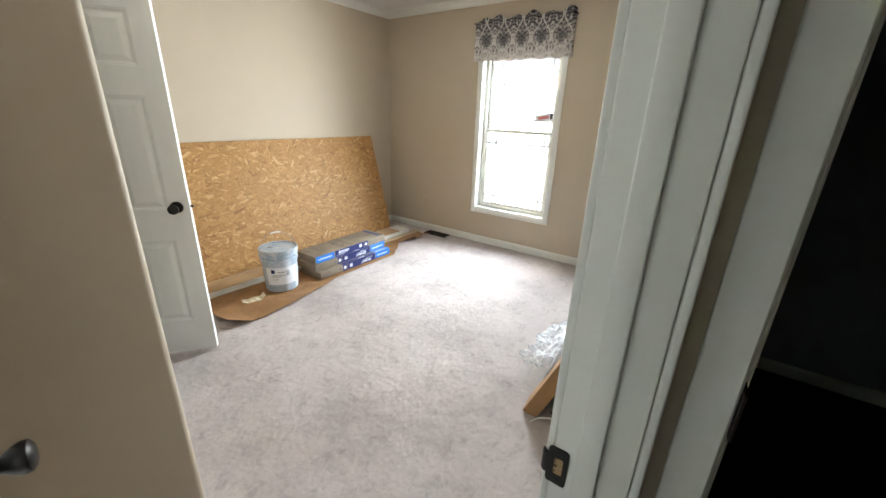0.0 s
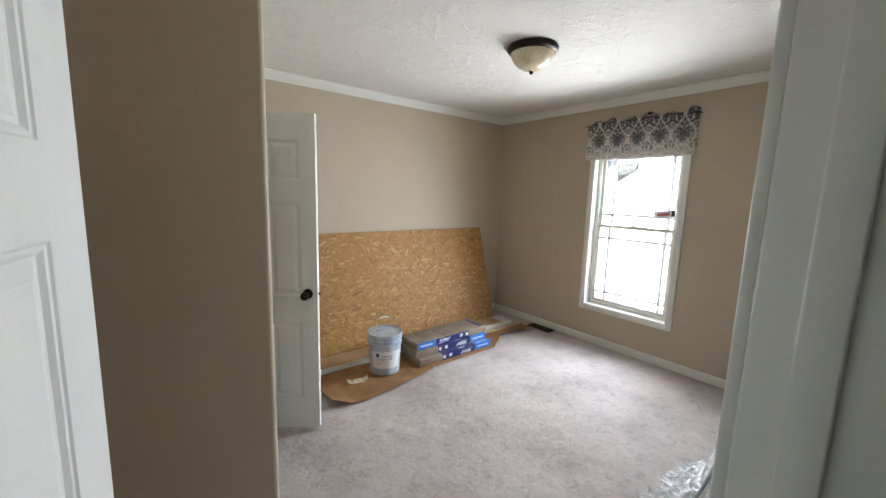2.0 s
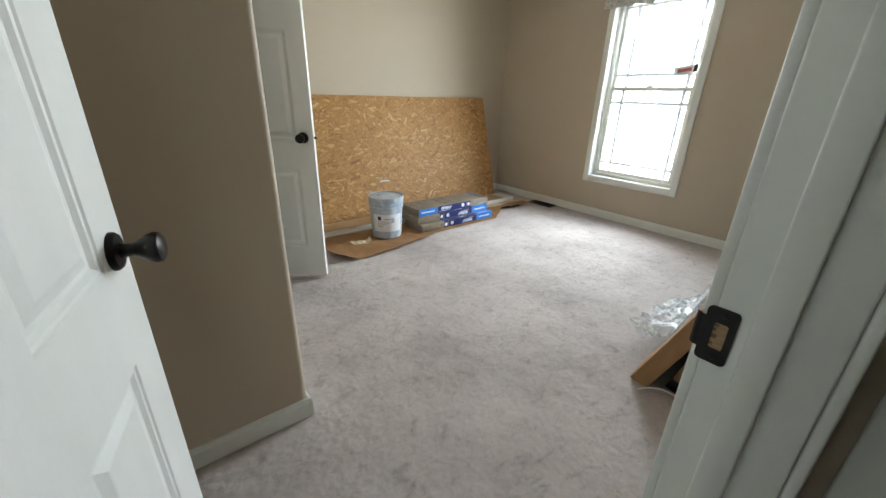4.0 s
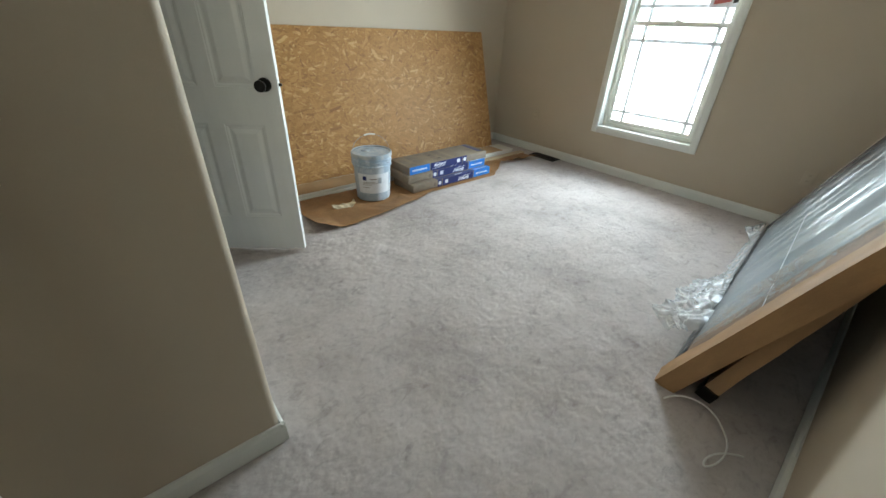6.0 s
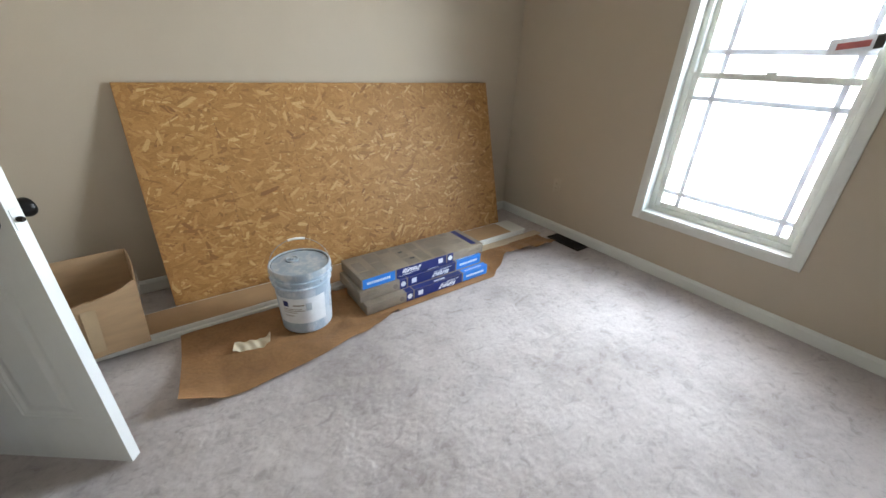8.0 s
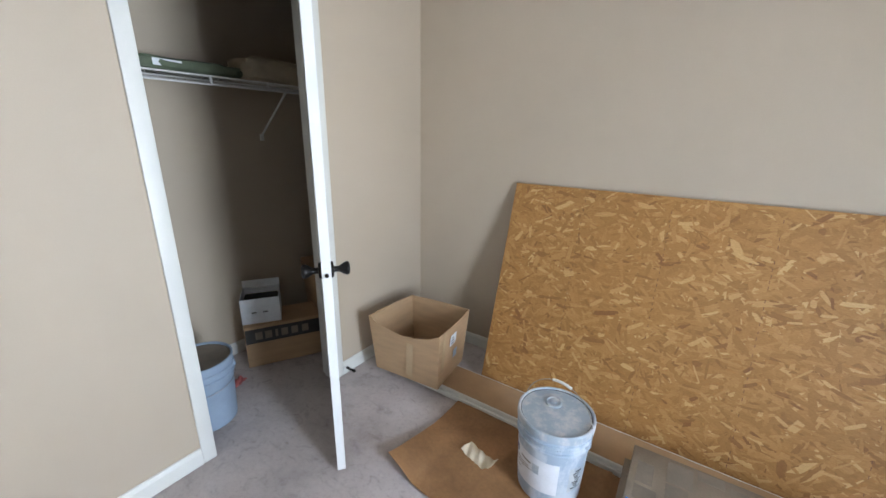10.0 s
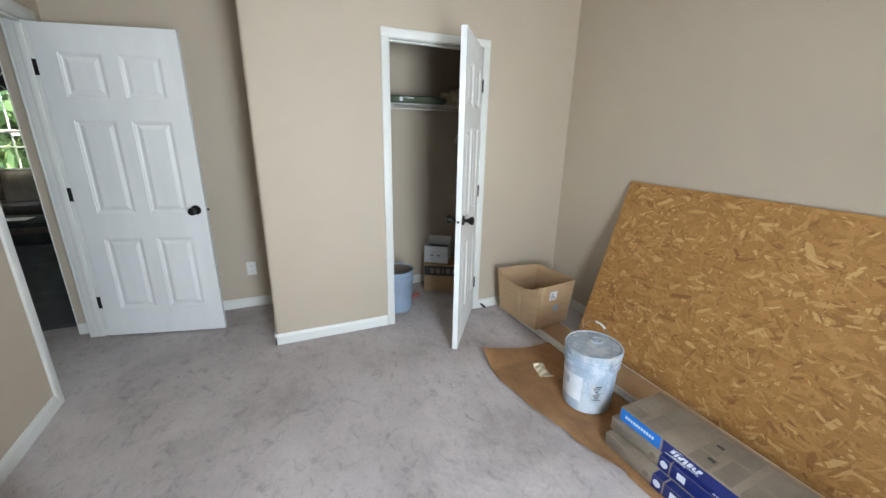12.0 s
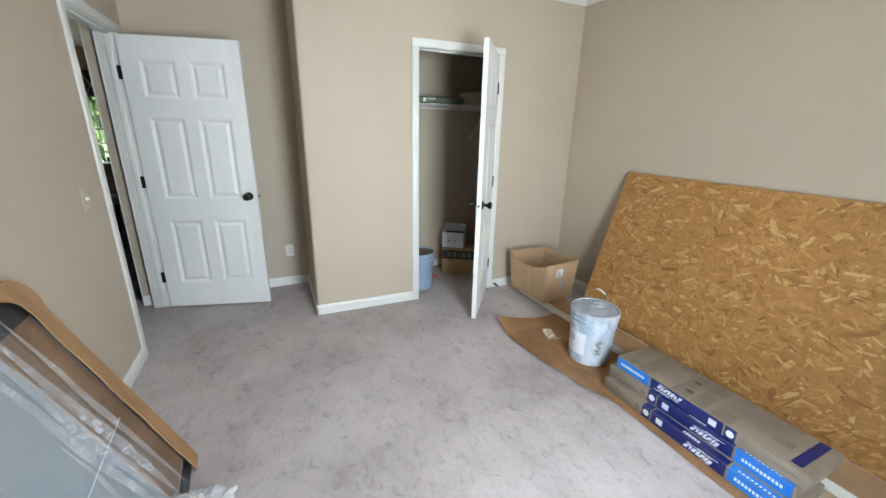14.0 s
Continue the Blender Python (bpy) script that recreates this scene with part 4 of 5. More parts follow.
def pail(m, label, body_mat, lidded, group):
    t = thing("plastic_pail", label, "bucket", m, group=group)
    prof = [(0.0, 0.0), (0.122, 0.0), (0.129, 0.006), (0.131, 0.03), (0.141, 0.262), (0.1415, 0.266), (0.1485, 0.268), (0.150, 0.275), (0.1485, 0.281), (0.143, 0.284),
            (0.1435, 0.302), (0.1495, 0.304), (0.151, 0.311), (0.1495, 0.317), (0.144, 0.320), (0.145, 0.346), (0.1455, 0.350)]
    if not lidded:
        prof += [(0.150, 0.352), (0.150, 0.362), (0.145, 0.364), (0.141, 0.362), (0.138, 0.26), (0.135, 0.25)]
    part("body", lathe(bmesh.new(), prof, 56), body_mat, t, smooth=35)
    if lidded:
        lp = [(0.1465, 0.335), (0.1535, 0.337), (0.1545, 0.352), (0.1535, 0.364), (0.149, 0.369), (0.143, 0.368), (0.140, 0.3605), (0.12, 0.3595), (0.10, 0.361), (0.0, 0.361)]
        lid = part("lid", lathe(bmesh.new(), lp, 56), M_LID, t, "paint-smeared blue-grey lid", 35)
        part("spout_cap", lathe(bmesh.new(), [(0.034, 0.0), (0.034, 0.006), (0.028, 0.009), (0.026, 0.005), (0.012, 0.004), (0.011, 0.009), (0.0, 0.009)], 28, pose(-0.035, 0.04, 0.361)), M_LID, lid, "round paint-smeared pour spout", 40)
        # raised black ring paints the shade of the recessed groove
        part("lid_groove_shade", lathe(bmesh.new(), [(0.1385, 0.3585), (0.1385, 0.3622), (0.1415, 0.3632), (0.1425, 0.3600)], 56), M_PRINT_BLACK, lid, "black ring drawn as the groove's shade inside the lid rim", 40)
    else:
        part("lid", lathe(bmesh.new(), [(0.0, 0.347), (0.118, 0.347), (0.124, 0.351), (0.140, 0.352)], 32), M_CARD_PRINT, t, "dull grey-brown sunken lid", 40)
    # wire bail: hinges at both sides
    for s in (-1, 1):
        part("handle_ear", lathe(bmesh.new(), [(0.0, 0.012), (0.012, 0.011), (0.016, 0.006), (0.017, 0.0)], 18, pose(s * 0.143, 0, 0.293, 0, s * 90, 0)), body_mat, t, smooth=40)
    tilt = -7 if lidded else 118
    pts = []
    for k in range(25):
        a = math.pi * k / 24
        p = Vector((0.157 * math.cos(a), 0, (0.195 if lidded else 0.165) * math.sin(a) ** 0.8))
        pts.append(Euler((radians(tilt), 0, 0)).to_matrix() @ p + Vector((0, 0, 0.293)))
    hd = part("wire_handle", tube(bmesh.new(), pts, 0.0017, 7), M_STEEL, t, "bent steel wire handle", 60)
    if lidded:
        part("hand_grip", tube(bmesh.new(), pts[10:15], 0.0062, 10), M_WHITE_PLASTIC, hd, "white plastic grip", 50)

    def lab(a0, a1, z0, z1, mat, nm, lift, lb=""):
        def f(u, v):
            a, z = radians(a0 + (a1 - a0) * u), z0 + (z1 - z0) * v
            r = 0.1305 + (z - 0.03) * 0.0432 + lift
            return (r * math.cos(a), r * math.sin(a), z)
        return part(nm, sheet(18, 2, f, 0.0004), mat, t, lb, 60)
    if lidded:
        lab(-158, -48, 0.07, 0.225, M_PRINT_WHITE, "label", 0.0022, "white paper label with blue print")
        lab(-140, -128, 0.175, 0.208, M_NAVY, "label_mark", 0.0029, "navy square mark")
        for z, w in ((0.160, 40), (0.150, 46), (0.139, 30), (0.118, 22)):
            lab(-140, -140 + w, z, z + 0.003, M_CARD_PRINT, "label_line", 0.0029)
        lab(-118, -95, 0.182, 0.188, M_CARD_PRINT, "label_line", 0.0029)
        lab(-92, -80, 0.150, 0.195, M_LID, "paint_patch", 0.0029, "smear of dried paint")
        lab(-30, 4, 0.085, 0.205, M_LID, "side_label", 0.0022, "smeared side label with dark print")
        for k in range(9):
            lab(-24 + (k * 5) % 7, -4 - (k * 7) % 9, 0.100 + k * 0.0105, 0.1045 + k * 0.0105 + 0.001 * (k % 3), M_PRINT_BLACK, "label_line", 0.0029)
        lab(-58, -50, 0.300, 0.312, M_PRINT_BLACK, "stamp", 0.004)
    return t


pail(pose(1.32, 2.53, 0.0095, 0, 0, -12), "blue-grey five-gallon paint pail with lid, smeared with paint", M_PAIL, True, "plastic pails")


# ---- stacked cartons ----
def wedge_mark(bm, x, z, w, h, turned=False):
    """Slanted white strokes over two thin swooshes, standing for a printed mark."""
    strokes = [(0.02, 0.13, 0.50, 0.96), (0.16, 0.24, 0.42, 0.90), (0.27, 0.39, 0.46, 0.80), (0.33, 0.52, 0.74, 0.95), (0.45, 0.53, 0.40, 0.72),
               (0.56, 0.68, 0.44, 0.94), (0.71, 0.78, 0.52, 0.88), (0.75, 0.93, 0.42, 0.56), (0.84, 0.96, 0.62, 0.96),
               (0.12, 0.98, 0.24, 0.30), (-0.05, 0.62, 0.10, 0.15), (0.0, 0.30, 1.02, 1.07)]
    for i, (a, b, c, d) in enumerate(strokes):
        z0, z1, x0, x1 = z + h * c, z + h * d, x + w * a, x + w * b
        s = 0.55 * (z1 - z0)
        o = 0.55 * (z0 - z)
        f = -0.0014 - 0.00002 * i
        co = [(x0 + o, z0), (x1 + o, z0), (x1 + o + s, z1), (x0 + o + s, z1)]
        if turned:
            co = [(2 * x + w - p, 2 * z + h - q) for p, q in co]
        vs = [bm.verts.new((p, f, q)) for p, q in co]
        bk = [bm.verts.new((p, -0.0007, q)) for p, q in co]
        bm.faces.new(vs), bm.faces.new(bk[::-1])
        for i in range(4):
            bm.faces.new((vs[i], bk[i], bk[(i + 1) % 4], vs[(i + 1) % 4]))


def carton(m, flip, label):
    """Flat long carton; local x along the front, y to the back; flip: turned round end for end."""
    t = thing("flat_carton", label, "carton", m, group="stacked cartons")
    W, D, H = 0.915, 0.285, 0.066
    bm = box(bmesh.new(), 0, W, 0, D, 0, H, 0.004)
    part("body", bm, M_CARD_GREY, t, "grey-brown cardboard", 50)

    def fx(a, b):
        return (W - b, W - a) if flip else (a, b)

    def face(nm, a, b, z0, z1, mat, lift=0.0007, lb=""):
        a, b = fx(a, b)
        return part(nm, box(bmesh.new(), a, b, -lift, -0.0001, z0, z1), mat, t, lb)
    az = face("azure_panel", 0.008, 0.218, 0.001, H - 0.001, M_AZURE, lb="bright blue printed panel")
    nv = face("navy_panel", 0.228, 0.598, 0.001, H - 0.001, M_NAVY, lb="navy blue printed panel")
    face("navy_square", 0.606, 0.654, 0.001, H - 0.001, M_NAVY)
    if flip:
        for nm, c0, c1, mat in (("azure_panel", 0.008, 0.218, M_AZURE), ("navy_panel", 0.228, 0.598, M_NAVY), ("navy_square", 0.606, 0.654, M_NAVY)):
            a, b = fx(c0, c1)
            part(nm, box(bmesh.new(), a, b, 0.001, 0.044, H, H + 0.0004), mat, t)
        bm = bmesh.new()
        for k in range(9):
            box(bm, W - 0.19 + k * 0.016, W - 0.181 + k * 0.016, 0.012, 0.024, H + 0.0004, H + 0.0009)
        part("edge_lettering", bm, M_PRINT_WHITE, t, "row of short white print bars")
        bm = bmesh.new()
        for k in range(6):
            box(bm, W - 0.44 + k * 0.014, W - 0.43 + k * 0.014, 0.010, 0.026, H + 0.0004, H + 0.0009)
        part("edge_lettering", bm, M_PRINT_WHITE, t, "row of short white print bars")
    a, b = fx(0.035, 0.19)
    bm = bmesh.new()
    for k in range(11):
        x = a + (b - a) * k / 11
        box(bm, x, x + 0.0098, -0.0014, -0.0007, 0.025, 0.040)
    part("lettering_bar", bm, M_PRINT_WHITE, t, "row of short white print bars")
    bm = bmesh.new()
    a, b = fx(0.25, 0.40)
    wedge_mark(bm, a, 0.008, 0.135, 0.046, flip)
    part("slanted_mark", bm, M_PRINT_WHITE, t, "slanted white printed mark")
    for c0, c1, z0, z1 in ((0.535, 0.570, 0.018, 0.050),):
        a, b = fx(c0, c1)
        part("icon_mark", box(bmesh.new(), a, b, -0.0014, -0.0007, z0, z1), M_PRINT_WHITE, t)
    a, b = fx(0.612, 0.648)
    part("round_mark", lathe(bmesh.new(), [(0.0, 0.0007), (0.017, 0.0007), (0.017, 0.0)], 20, pose((a + b) / 2, -0.0007, H / 2, 90)), M_PRINT_WHITE, t)
    a, b = fx(0.665, 0.705)
    part("round_mark", lathe(bmesh.new(), [(0.0, 0.0006), (0.016, 0.0006), (0.016, 0.0)], 20, pose((a + b) / 2, 0, H / 2, 90)), M_CARD_PRINT, t)
    for z in (0.036, 0.028):
        a, b = fx(0.79, 0.885)
        part("print_line", box(bmesh.new(), a, b, -0.0007, -0.0001, z, z + 0.005), M_CARD_PRINT, t)
    return t


carton(pose(1.607, 2.378, 0.0105, 0, 0, 0.8), True, "long flat blue-printed carton at the bottom of a stack")
c2 = carton(pose(1.590, 2.424, 0.077, 0, 0, 1.6), True, "long flat blue-printed carton in the middle of a stack")
c1 = carton(pose(1.612, 2.446, 0.1435, 0, 0, 1.1), False, "long flat blue-printed carton atop a stack under clear film")
prng = random.Random(3)
for k in range(8):
    x = 0.025 + k * 0.1
    y = 0.012
    while y < 0.25:
        d = prng.uniform(0.04, 0.15)
        w = prng.uniform(0.055, 0.09)
        if prng.random() < 0.75:
            part("top_print", box(bmesh.new(), x, x + w, y, min(y + d, 0.275), 0.066, 0.0664), M_CARD_PRINT, c1, "dark grey printed block")
        y += d + prng.uniform(0.008, 0.02)
part("navy_strip", box(bmesh.new(), 0.835, 0.875, 0.03, 0.275, 0.066, 0.0666), M_NAVY, c1, "navy printed strip")
for x, y in ((0.37, 0.07), (0.345, 0.175)):
    part("dark_mark", box(bmesh.new(), x, x + 0.03, y, y + 0.018, 0.0664, 0.0669), M_PRINT_BLACK, c1)


# ---- open cardboard box ----
def open_box(name, corners, z0, h, dip, mat, label, group, top_shift=0.0):
    """Box with four upright walls, open above. corners: four floor points in turn; dip: how far the ragged front edge sinks."""
    t = thing(name, label, "box", pose(0, 0, z0), group=group)
    c = [Vector((*p, 0)) for p in corners]
    mid = sum(c, Vector()) / 4
    out = []
    for k in range(4):
        n = (c[k] + c[(k + 1) % 4]) / 2 - mid
        out.append(Vector((n.x, n.y, 0)).normalized())
    rim = [c[k] + (out[k] + out[k - 1]) * top_shift for k in range(4)]
    for k in range(4):
        a, b, ra, rb, n = c[k], c[(k + 1) % 4], rim[k], rim[(k + 1) % 4], out[k]

        def f(u, v, a=a, b=b, ra=ra, rb=rb, n=n, k=k):
            top = h
            if k == 0:
                top = h - dip * math.sin(min(1, max(0, (u - 0.05) / 0.92)) * math.pi) ** 0.6 - 0.008 * nz(u * 9, 2) - 0.01 * max(0, nz(u * 23, 6))
            p = a.lerp(b, u).lerp(ra.lerp(rb, u), v)
            return (*(p + n * (0.008 * math.sin(u * math.pi) * v))[:2], top * v)
        part("side_wall", sheet(18, 6, f, 0.005), mat, t, smooth=40)
    bm = bmesh.new()
    prism(bm, [(p.x * 0.98 + mid.x * 0.02, p.y * 0.98 + mid.y * 0.02) for p in c], 0.0, 0.006)
    part("bottom", bm, mat, t)
    return t


ob = open_box("cardboard_box", ((0.185, 2.655), (0.618, 2.692), (0.575, 3.02), (0.205, 2.985)), 0.064, 0.352, 0.055, M_CARD, "open brown cardboard box with torn rim, packing tape", "cardboard boxes", 0.025)


def on_right_wall(nm, u0, u1, v0, v1, mat, lift, lb=""):
    a, b = Vector((0.618, 2.692, 0)), Vector((0.575, 3.02, 0))
    n = Vector((0.99, 0.13, 0))

    def f(u, v):
        uu, vv = u0 + (u1 - u0) * u, v0 + (v1 - v0) * v
        p = a.lerp(b, uu) + n * (0.025 * vv + 0.008 * math.sin(uu * math.pi) * vv + 0.0065 + lift)
        return (p.x, p.y, 0.352 * vv)
    part(nm, sheet(8, 4, f, 0.0005), mat, ob, lb, 60)


on_right_wall("shipping_label", 0.26, 0.48, 0.66, 0.86, M_PRINT_WHITE, 0.0, "white paper label")
for k in range(3):
    on_right_wall("label_line", 0.29, 0.45 - 0.04 * k, 0.69 + 0.05 * k, 0.71 + 0.05 * k, M_PRINT_BLACK, 0.0008)
on_right_wall("blue_stamp", 0.44, 0.58, 0.36, 0.52, M_PAIL_BLUE, 0.0, "faint blue printed square")
on_right_wall("packing_tape", 0.0, 0.10, 0.30, 1.0, M_TAPE, 0.0006, "peeling clear tape")


def box_tape():
    def f(u, v):
        return (0.415 + 0.05 * u + 0.02 * v, 2.652 - 0.012 * v, 0.04 + 0.22 * v)
    part("packing_tape", sheet(4, 8, f, 0.0006), M_TAPE, ob, "shiny tan packing tape", 60)

    def g(u, v):
        x, y = 0.24 + 0.32 * u, 2.72 + 0.25 * v
        return (x, y, 0.10 + 0.06 * nz(x * 9, y * 11) + 0.05 * nz(x * 21, y * 19, 3))
    tagged(part("packing_paper", sheet(26, 22, g, 0.001), M_KRAFT, None, smooth=25), "crumpled brown packing paper inside the open box", "paper").location.z = 0.02


box_tape()


# ---- wrapped framed panel leaning on the south wall ----
def framed_panel():
    A, B = Vector((1.283, 0.212, 0.012)), Vector((3.32, 0.362, 0.012))
    ux = (B - A).normalized()
    out = Vector((-ux.y, ux.x, 0))
    Wd, Ht = (B - A).length, 1.0
    lean = math.asin(0.385 / Ht)
    uy = (-out * math.sin(lean) + Vector((0, 0, 1)) * math.cos(lean)).normalized()
    m = Matrix((-ux, uy, (-ux).cross(uy))).transposed().to_4x4()
    m.translation = B
    t = thing("framed_glass_panel", "large black-framed panel in clear plastic and cardboard, leaning on the wall", "framed panel", m)
    # x from the near short end along the floor edge, y up the panel, z out towards the room

    def put(name, bm, mat, label="", smooth=None):
        for v in bm.verts:
            v.co.x = Wd - v.co.x
        return part(name, bm, mat, t, label, smooth)

    T, F = 0.045, 0.045
    for s in ((0.01, Wd, 0.0, F), (0.01, Wd, Ht - F, Ht), (0.01, 0.01 + F, F, Ht - F), (Wd - F, Wd, F, Ht - F)):
        put("frame_bar", box(bmesh.new(), s[0], s[1], s[2], s[3], -T, 0, 0.004), M_FROSTED, "black metal frame bar", 50)
    put("pane", box(bmesh.new(), 0.01 + F, Wd - F, F, Ht - F, -0.030, -0.012), M_PANE_GREY, "pale grey glass pane")
    put("brown_backing", box(bmesh.new(), 0.03, 0.285, 0.06, Ht - 0.10, -0.011, -0.004, 0.002), M_CARD_DARK, "brown cardboard protector, colour darkened for shade under film")
    put("corner_block", box(bmesh.new(), 0.02, 0.26, Ht - 0.105, Ht - 0.02, -0.012, 0.004, 0.004), M_FROSTED, "black corner block", 50)
    for k in range(7):
        y = 0.24 + k * 0.06
        put("printed_letter_bar", box(bmesh.new(), 0.195, 0.245, y, y + 0.042, -0.004, -0.0034), M_CARD_PRINT, "grey print block")
    put("tape_strip", box(bmesh.new(), 0.13, 1.35, 0.426, 0.4285, -0.0036, -0.0026), M_PRINT_WHITE, "thin white tape")
    # raised folds of the wrap, catching the light
    rng = random.Random(4)

    def fold(x0, y0, x1, y1, w, h, k):
        def f(u, v):
            s = math.sin(u * math.pi)
            px, py = x0 + (x1 - x0) * u, y0 + (y1 - y0) * u
            off = w * (v - 0.5) * (0.25 + s) + 0.02 * nz(u * 3, k * 3.1)
            d = Vector((y0 - y1, x1 - x0)).normalized()
            return (px + d.x * off, py + d.y * off, 0.0085 + h * s * (1 - abs(2 * v - 1)) * (0.6 + 0.6 * abs(nz(u * 9, k))))
        put("film_fold", sheet(40, 6, f), M_FILM_FOLD, "glossy fold of plastic wrap", 25)
    for k in range(11):
        x = 0.46 + 0.145 * k + rng.uniform(-0.03, 0.03)
        y0 = rng.uniform(0.02, 0.2)
        fold(x, y0, x + rng.uniform(-0.06, 0.05), min(0.98, y0 + rng.uniform(0.5, 0.95)), rng.uniform(0.02, 0.05), rng.uniform(0.006, 0.016), k)
    for x, w, h, k in ((0.17, 0.03, 0.015, 20), (0.25, 0.04, 0.03, 21), (0.31, 0.05, 0.035, 22), (0.37, 0.04, 0.02, 23)):
        fold(x, 0.02, x + 0.03, 0.97, w, h, k)

    # cardboard channel over the short end, its outline worn and uneven
    def channel(u, v):
        y = -0.012 + 1.04 * u
        end = min(1.0, max(0.0, (u - 0.86) / 0.14))
        rim = -0.024 + 0.005 * nz(u * 4, 8.0) - 0.020 * math.sin(end * math.pi) + 0.055 * end ** 4
        w = 0.068 + 0.008 * nz(u * 5, 1.0) + 0.006 * nz(u * 19, 4) + 0.075 * end ** 2
        if v < 0.5:
            k = v / 0.5
            return (w + (rim - w) * k, y - 0.045 * end ** 3 * (1 - k) ** 2, 0.016 - 0.006 * k + 0.004 * nz(u * 6, k * 2))
        if v < 0.75:
            return (rim - 0.002, y, 0.010 - (v - 0.5) / 0.25 * 0.072)
        return (rim + (v - 0.75) / 0.25 * 0.10, y, -0.064)
    put("cardboard_edge", sheet(80, 16, channel, 0.005), M_GUARD, "folded brown cardboard edge guard", 35)
    put("foot_block", box(bmesh.new(), -0.008, 0.05, -0.006, 0.03, -0.058, -0.046, 0.004), M_BLACK, "black plastic corner", 50)

    # film over the face, with long pulls up the panel
    def film(u, v):
        x0 = 0.15 + 0.09 * v + 0.012 * nz(v * 9, 2)
        x, y = x0 + (Wd + 0.03 - x0) * u, 0.015 + (Ht + 0.005) * v
        pull = abs(math.sin(u * 27 + 0.9 * math.sin(v * 2.3) + 2.4 * nz(u * 6, v * 1.3))) ** 4
        return (x, y, 0.006 + 0.012 * pull + 0.006 * abs(nz(x * 7, y * 9)))
    put("plastic_film", sheet(150, 40, film), M_FILM, "clear plastic wrap with long wrinkles", 50)

    # bunched film hanging over the lower edge
    def bunch(u, v):
        x = 0.27 + (Wd - 0.29) * u
        near = max(0.0, 1 - u / 0.45) ** 0.7 * min(1.0, 0.35 + u / 0.05)
        far = max(0.0, 1 - abs(u - 0.93) / 0.08)
        depth = 0.02 + 0.15 * near + 0.05 * far
        crump = 0.040 * abs(nz(x * 9, v * 1.5)) + 0.030 * abs(nz(x * 21 + v * 4, v * 1.5, 2.0)) + 0.014 * abs(nz(x * 48 - v * 7, v * 3, 7.0)) - 0.012
        return (x + 0.02 * nz(v * 7, x * 9), (0.07 + 0.07 * near) * (1 - v) + 0.03 * nz(x * 11, v * 6, 5) + 0.005, 0.012 + depth * v * (1.0 + 0.5 * nz(x * 8, 1)) + crump * (0.2 + v * (0.6 + near)) * (0.35 + near + far) + 0.004)
    lows = sheet(300, 30, bunch)
    for v in lows.verts:
        w = m @ Vector((Wd - v.co.x, v.co.y, v.co.z))
        if w.z < 0.008:
            c = m.inverted() @ Vector((w.x, w.y, 0.008 + 0.006 * abs(nz(w.x * 30, w.y * 30))))
            v.co = (Wd - c.x, c.y, c.z)
    put("bunched_film", lows, M_FILM_BUNCH, "crumpled clear plastic hanging over the edge", 48)
    return t


framed_panel()


def back_panel():
    """A second wrapped panel between the first and the wall."""
    A, B = Vector((1.335, 0.085, 0.010)), Vector((3.28, 0.20, 0.010))
    ux = (B - A).normalized()
    out = Vector((-ux.y, ux.x, 0))
    L, H = (B - A).length, 0.93
    lean = math.asin(0.255 / H)
    uy = (-out * math.sin(lean) + Vector((0, 0, 1)) * math.cos(lean)).normalized()
    m = Matrix((ux, uy, ux.cross(uy))).transposed().to_4x4()
    m.translation = A
    t = thing("wrapped_panel", "second wrapped panel with a cardboard edge, leaning behind the first", "framed panel", m)
    for s in ((0.0, L, 0.0, 0.04), (0.0, L, H - 0.04, H), (0.0, 0.04, 0.04, H - 0.04), (L - 0.04, L, 0.04, H - 0.04)):
        part("frame_bar", box(bmesh.new(), *s, 0.0, 0.032, 0.003), M_FROSTED, t, "black metal frame bar", 50)
    part("pane", box(bmesh.new(), 0.04, L - 0.04, 0.04, H - 0.04, 0.008, 0.020), M_PANE_GREY, t, "pale grey glass pane")

    def guard(u, v):
        y = -0.004 + (H + 0.01) * u
        w = 0.075 + 0.014 * nz(u * 6, 3.0) + 0.006 * nz(u * 21, 9)
        if v < 0.4:
            return (-0.008 + w * (1 - v / 0.4), y, -0.008)
        if v < 0.6:
            return (-0.010, y, -0.008 + (v - 0.4) / 0.2 * 0.052)
        return (-0.008 + w * (v - 0.6) / 0.4, y, 0.044 + 0.003 * nz(u * 7, v * 2))
    part("cardboard_edge", sheet(50, 15, guard, 0.004), M_GUARD, t, "folded brown cardboard edge guard", 35)
    part("foot_block", box(bmesh.new(), -0.016, 0.05, -0.008, 0.05, -0.012, 0.05, 0.004), M_BLACK, t, "black plastic corner", 50)


back_panel()


def floor_cable():
    pts = []
    for k in range(60):
        s = k / 59
        pts.append((1.19 + 0.10 * math.sin(s * 7.0) - 0.10 * s, 0.10 - 0.24 * s + 0.06 * math.cos(s * 7.4), 0.012 + 0.012 * abs(math.sin(s * 9))))
    tagged(part("cable", tube(bmesh.new(), pts, 0.0032, 7), M_WIRE, None, smooth=60), "thin white cable lying in loops on the carpet", "cable")


floor_cable()


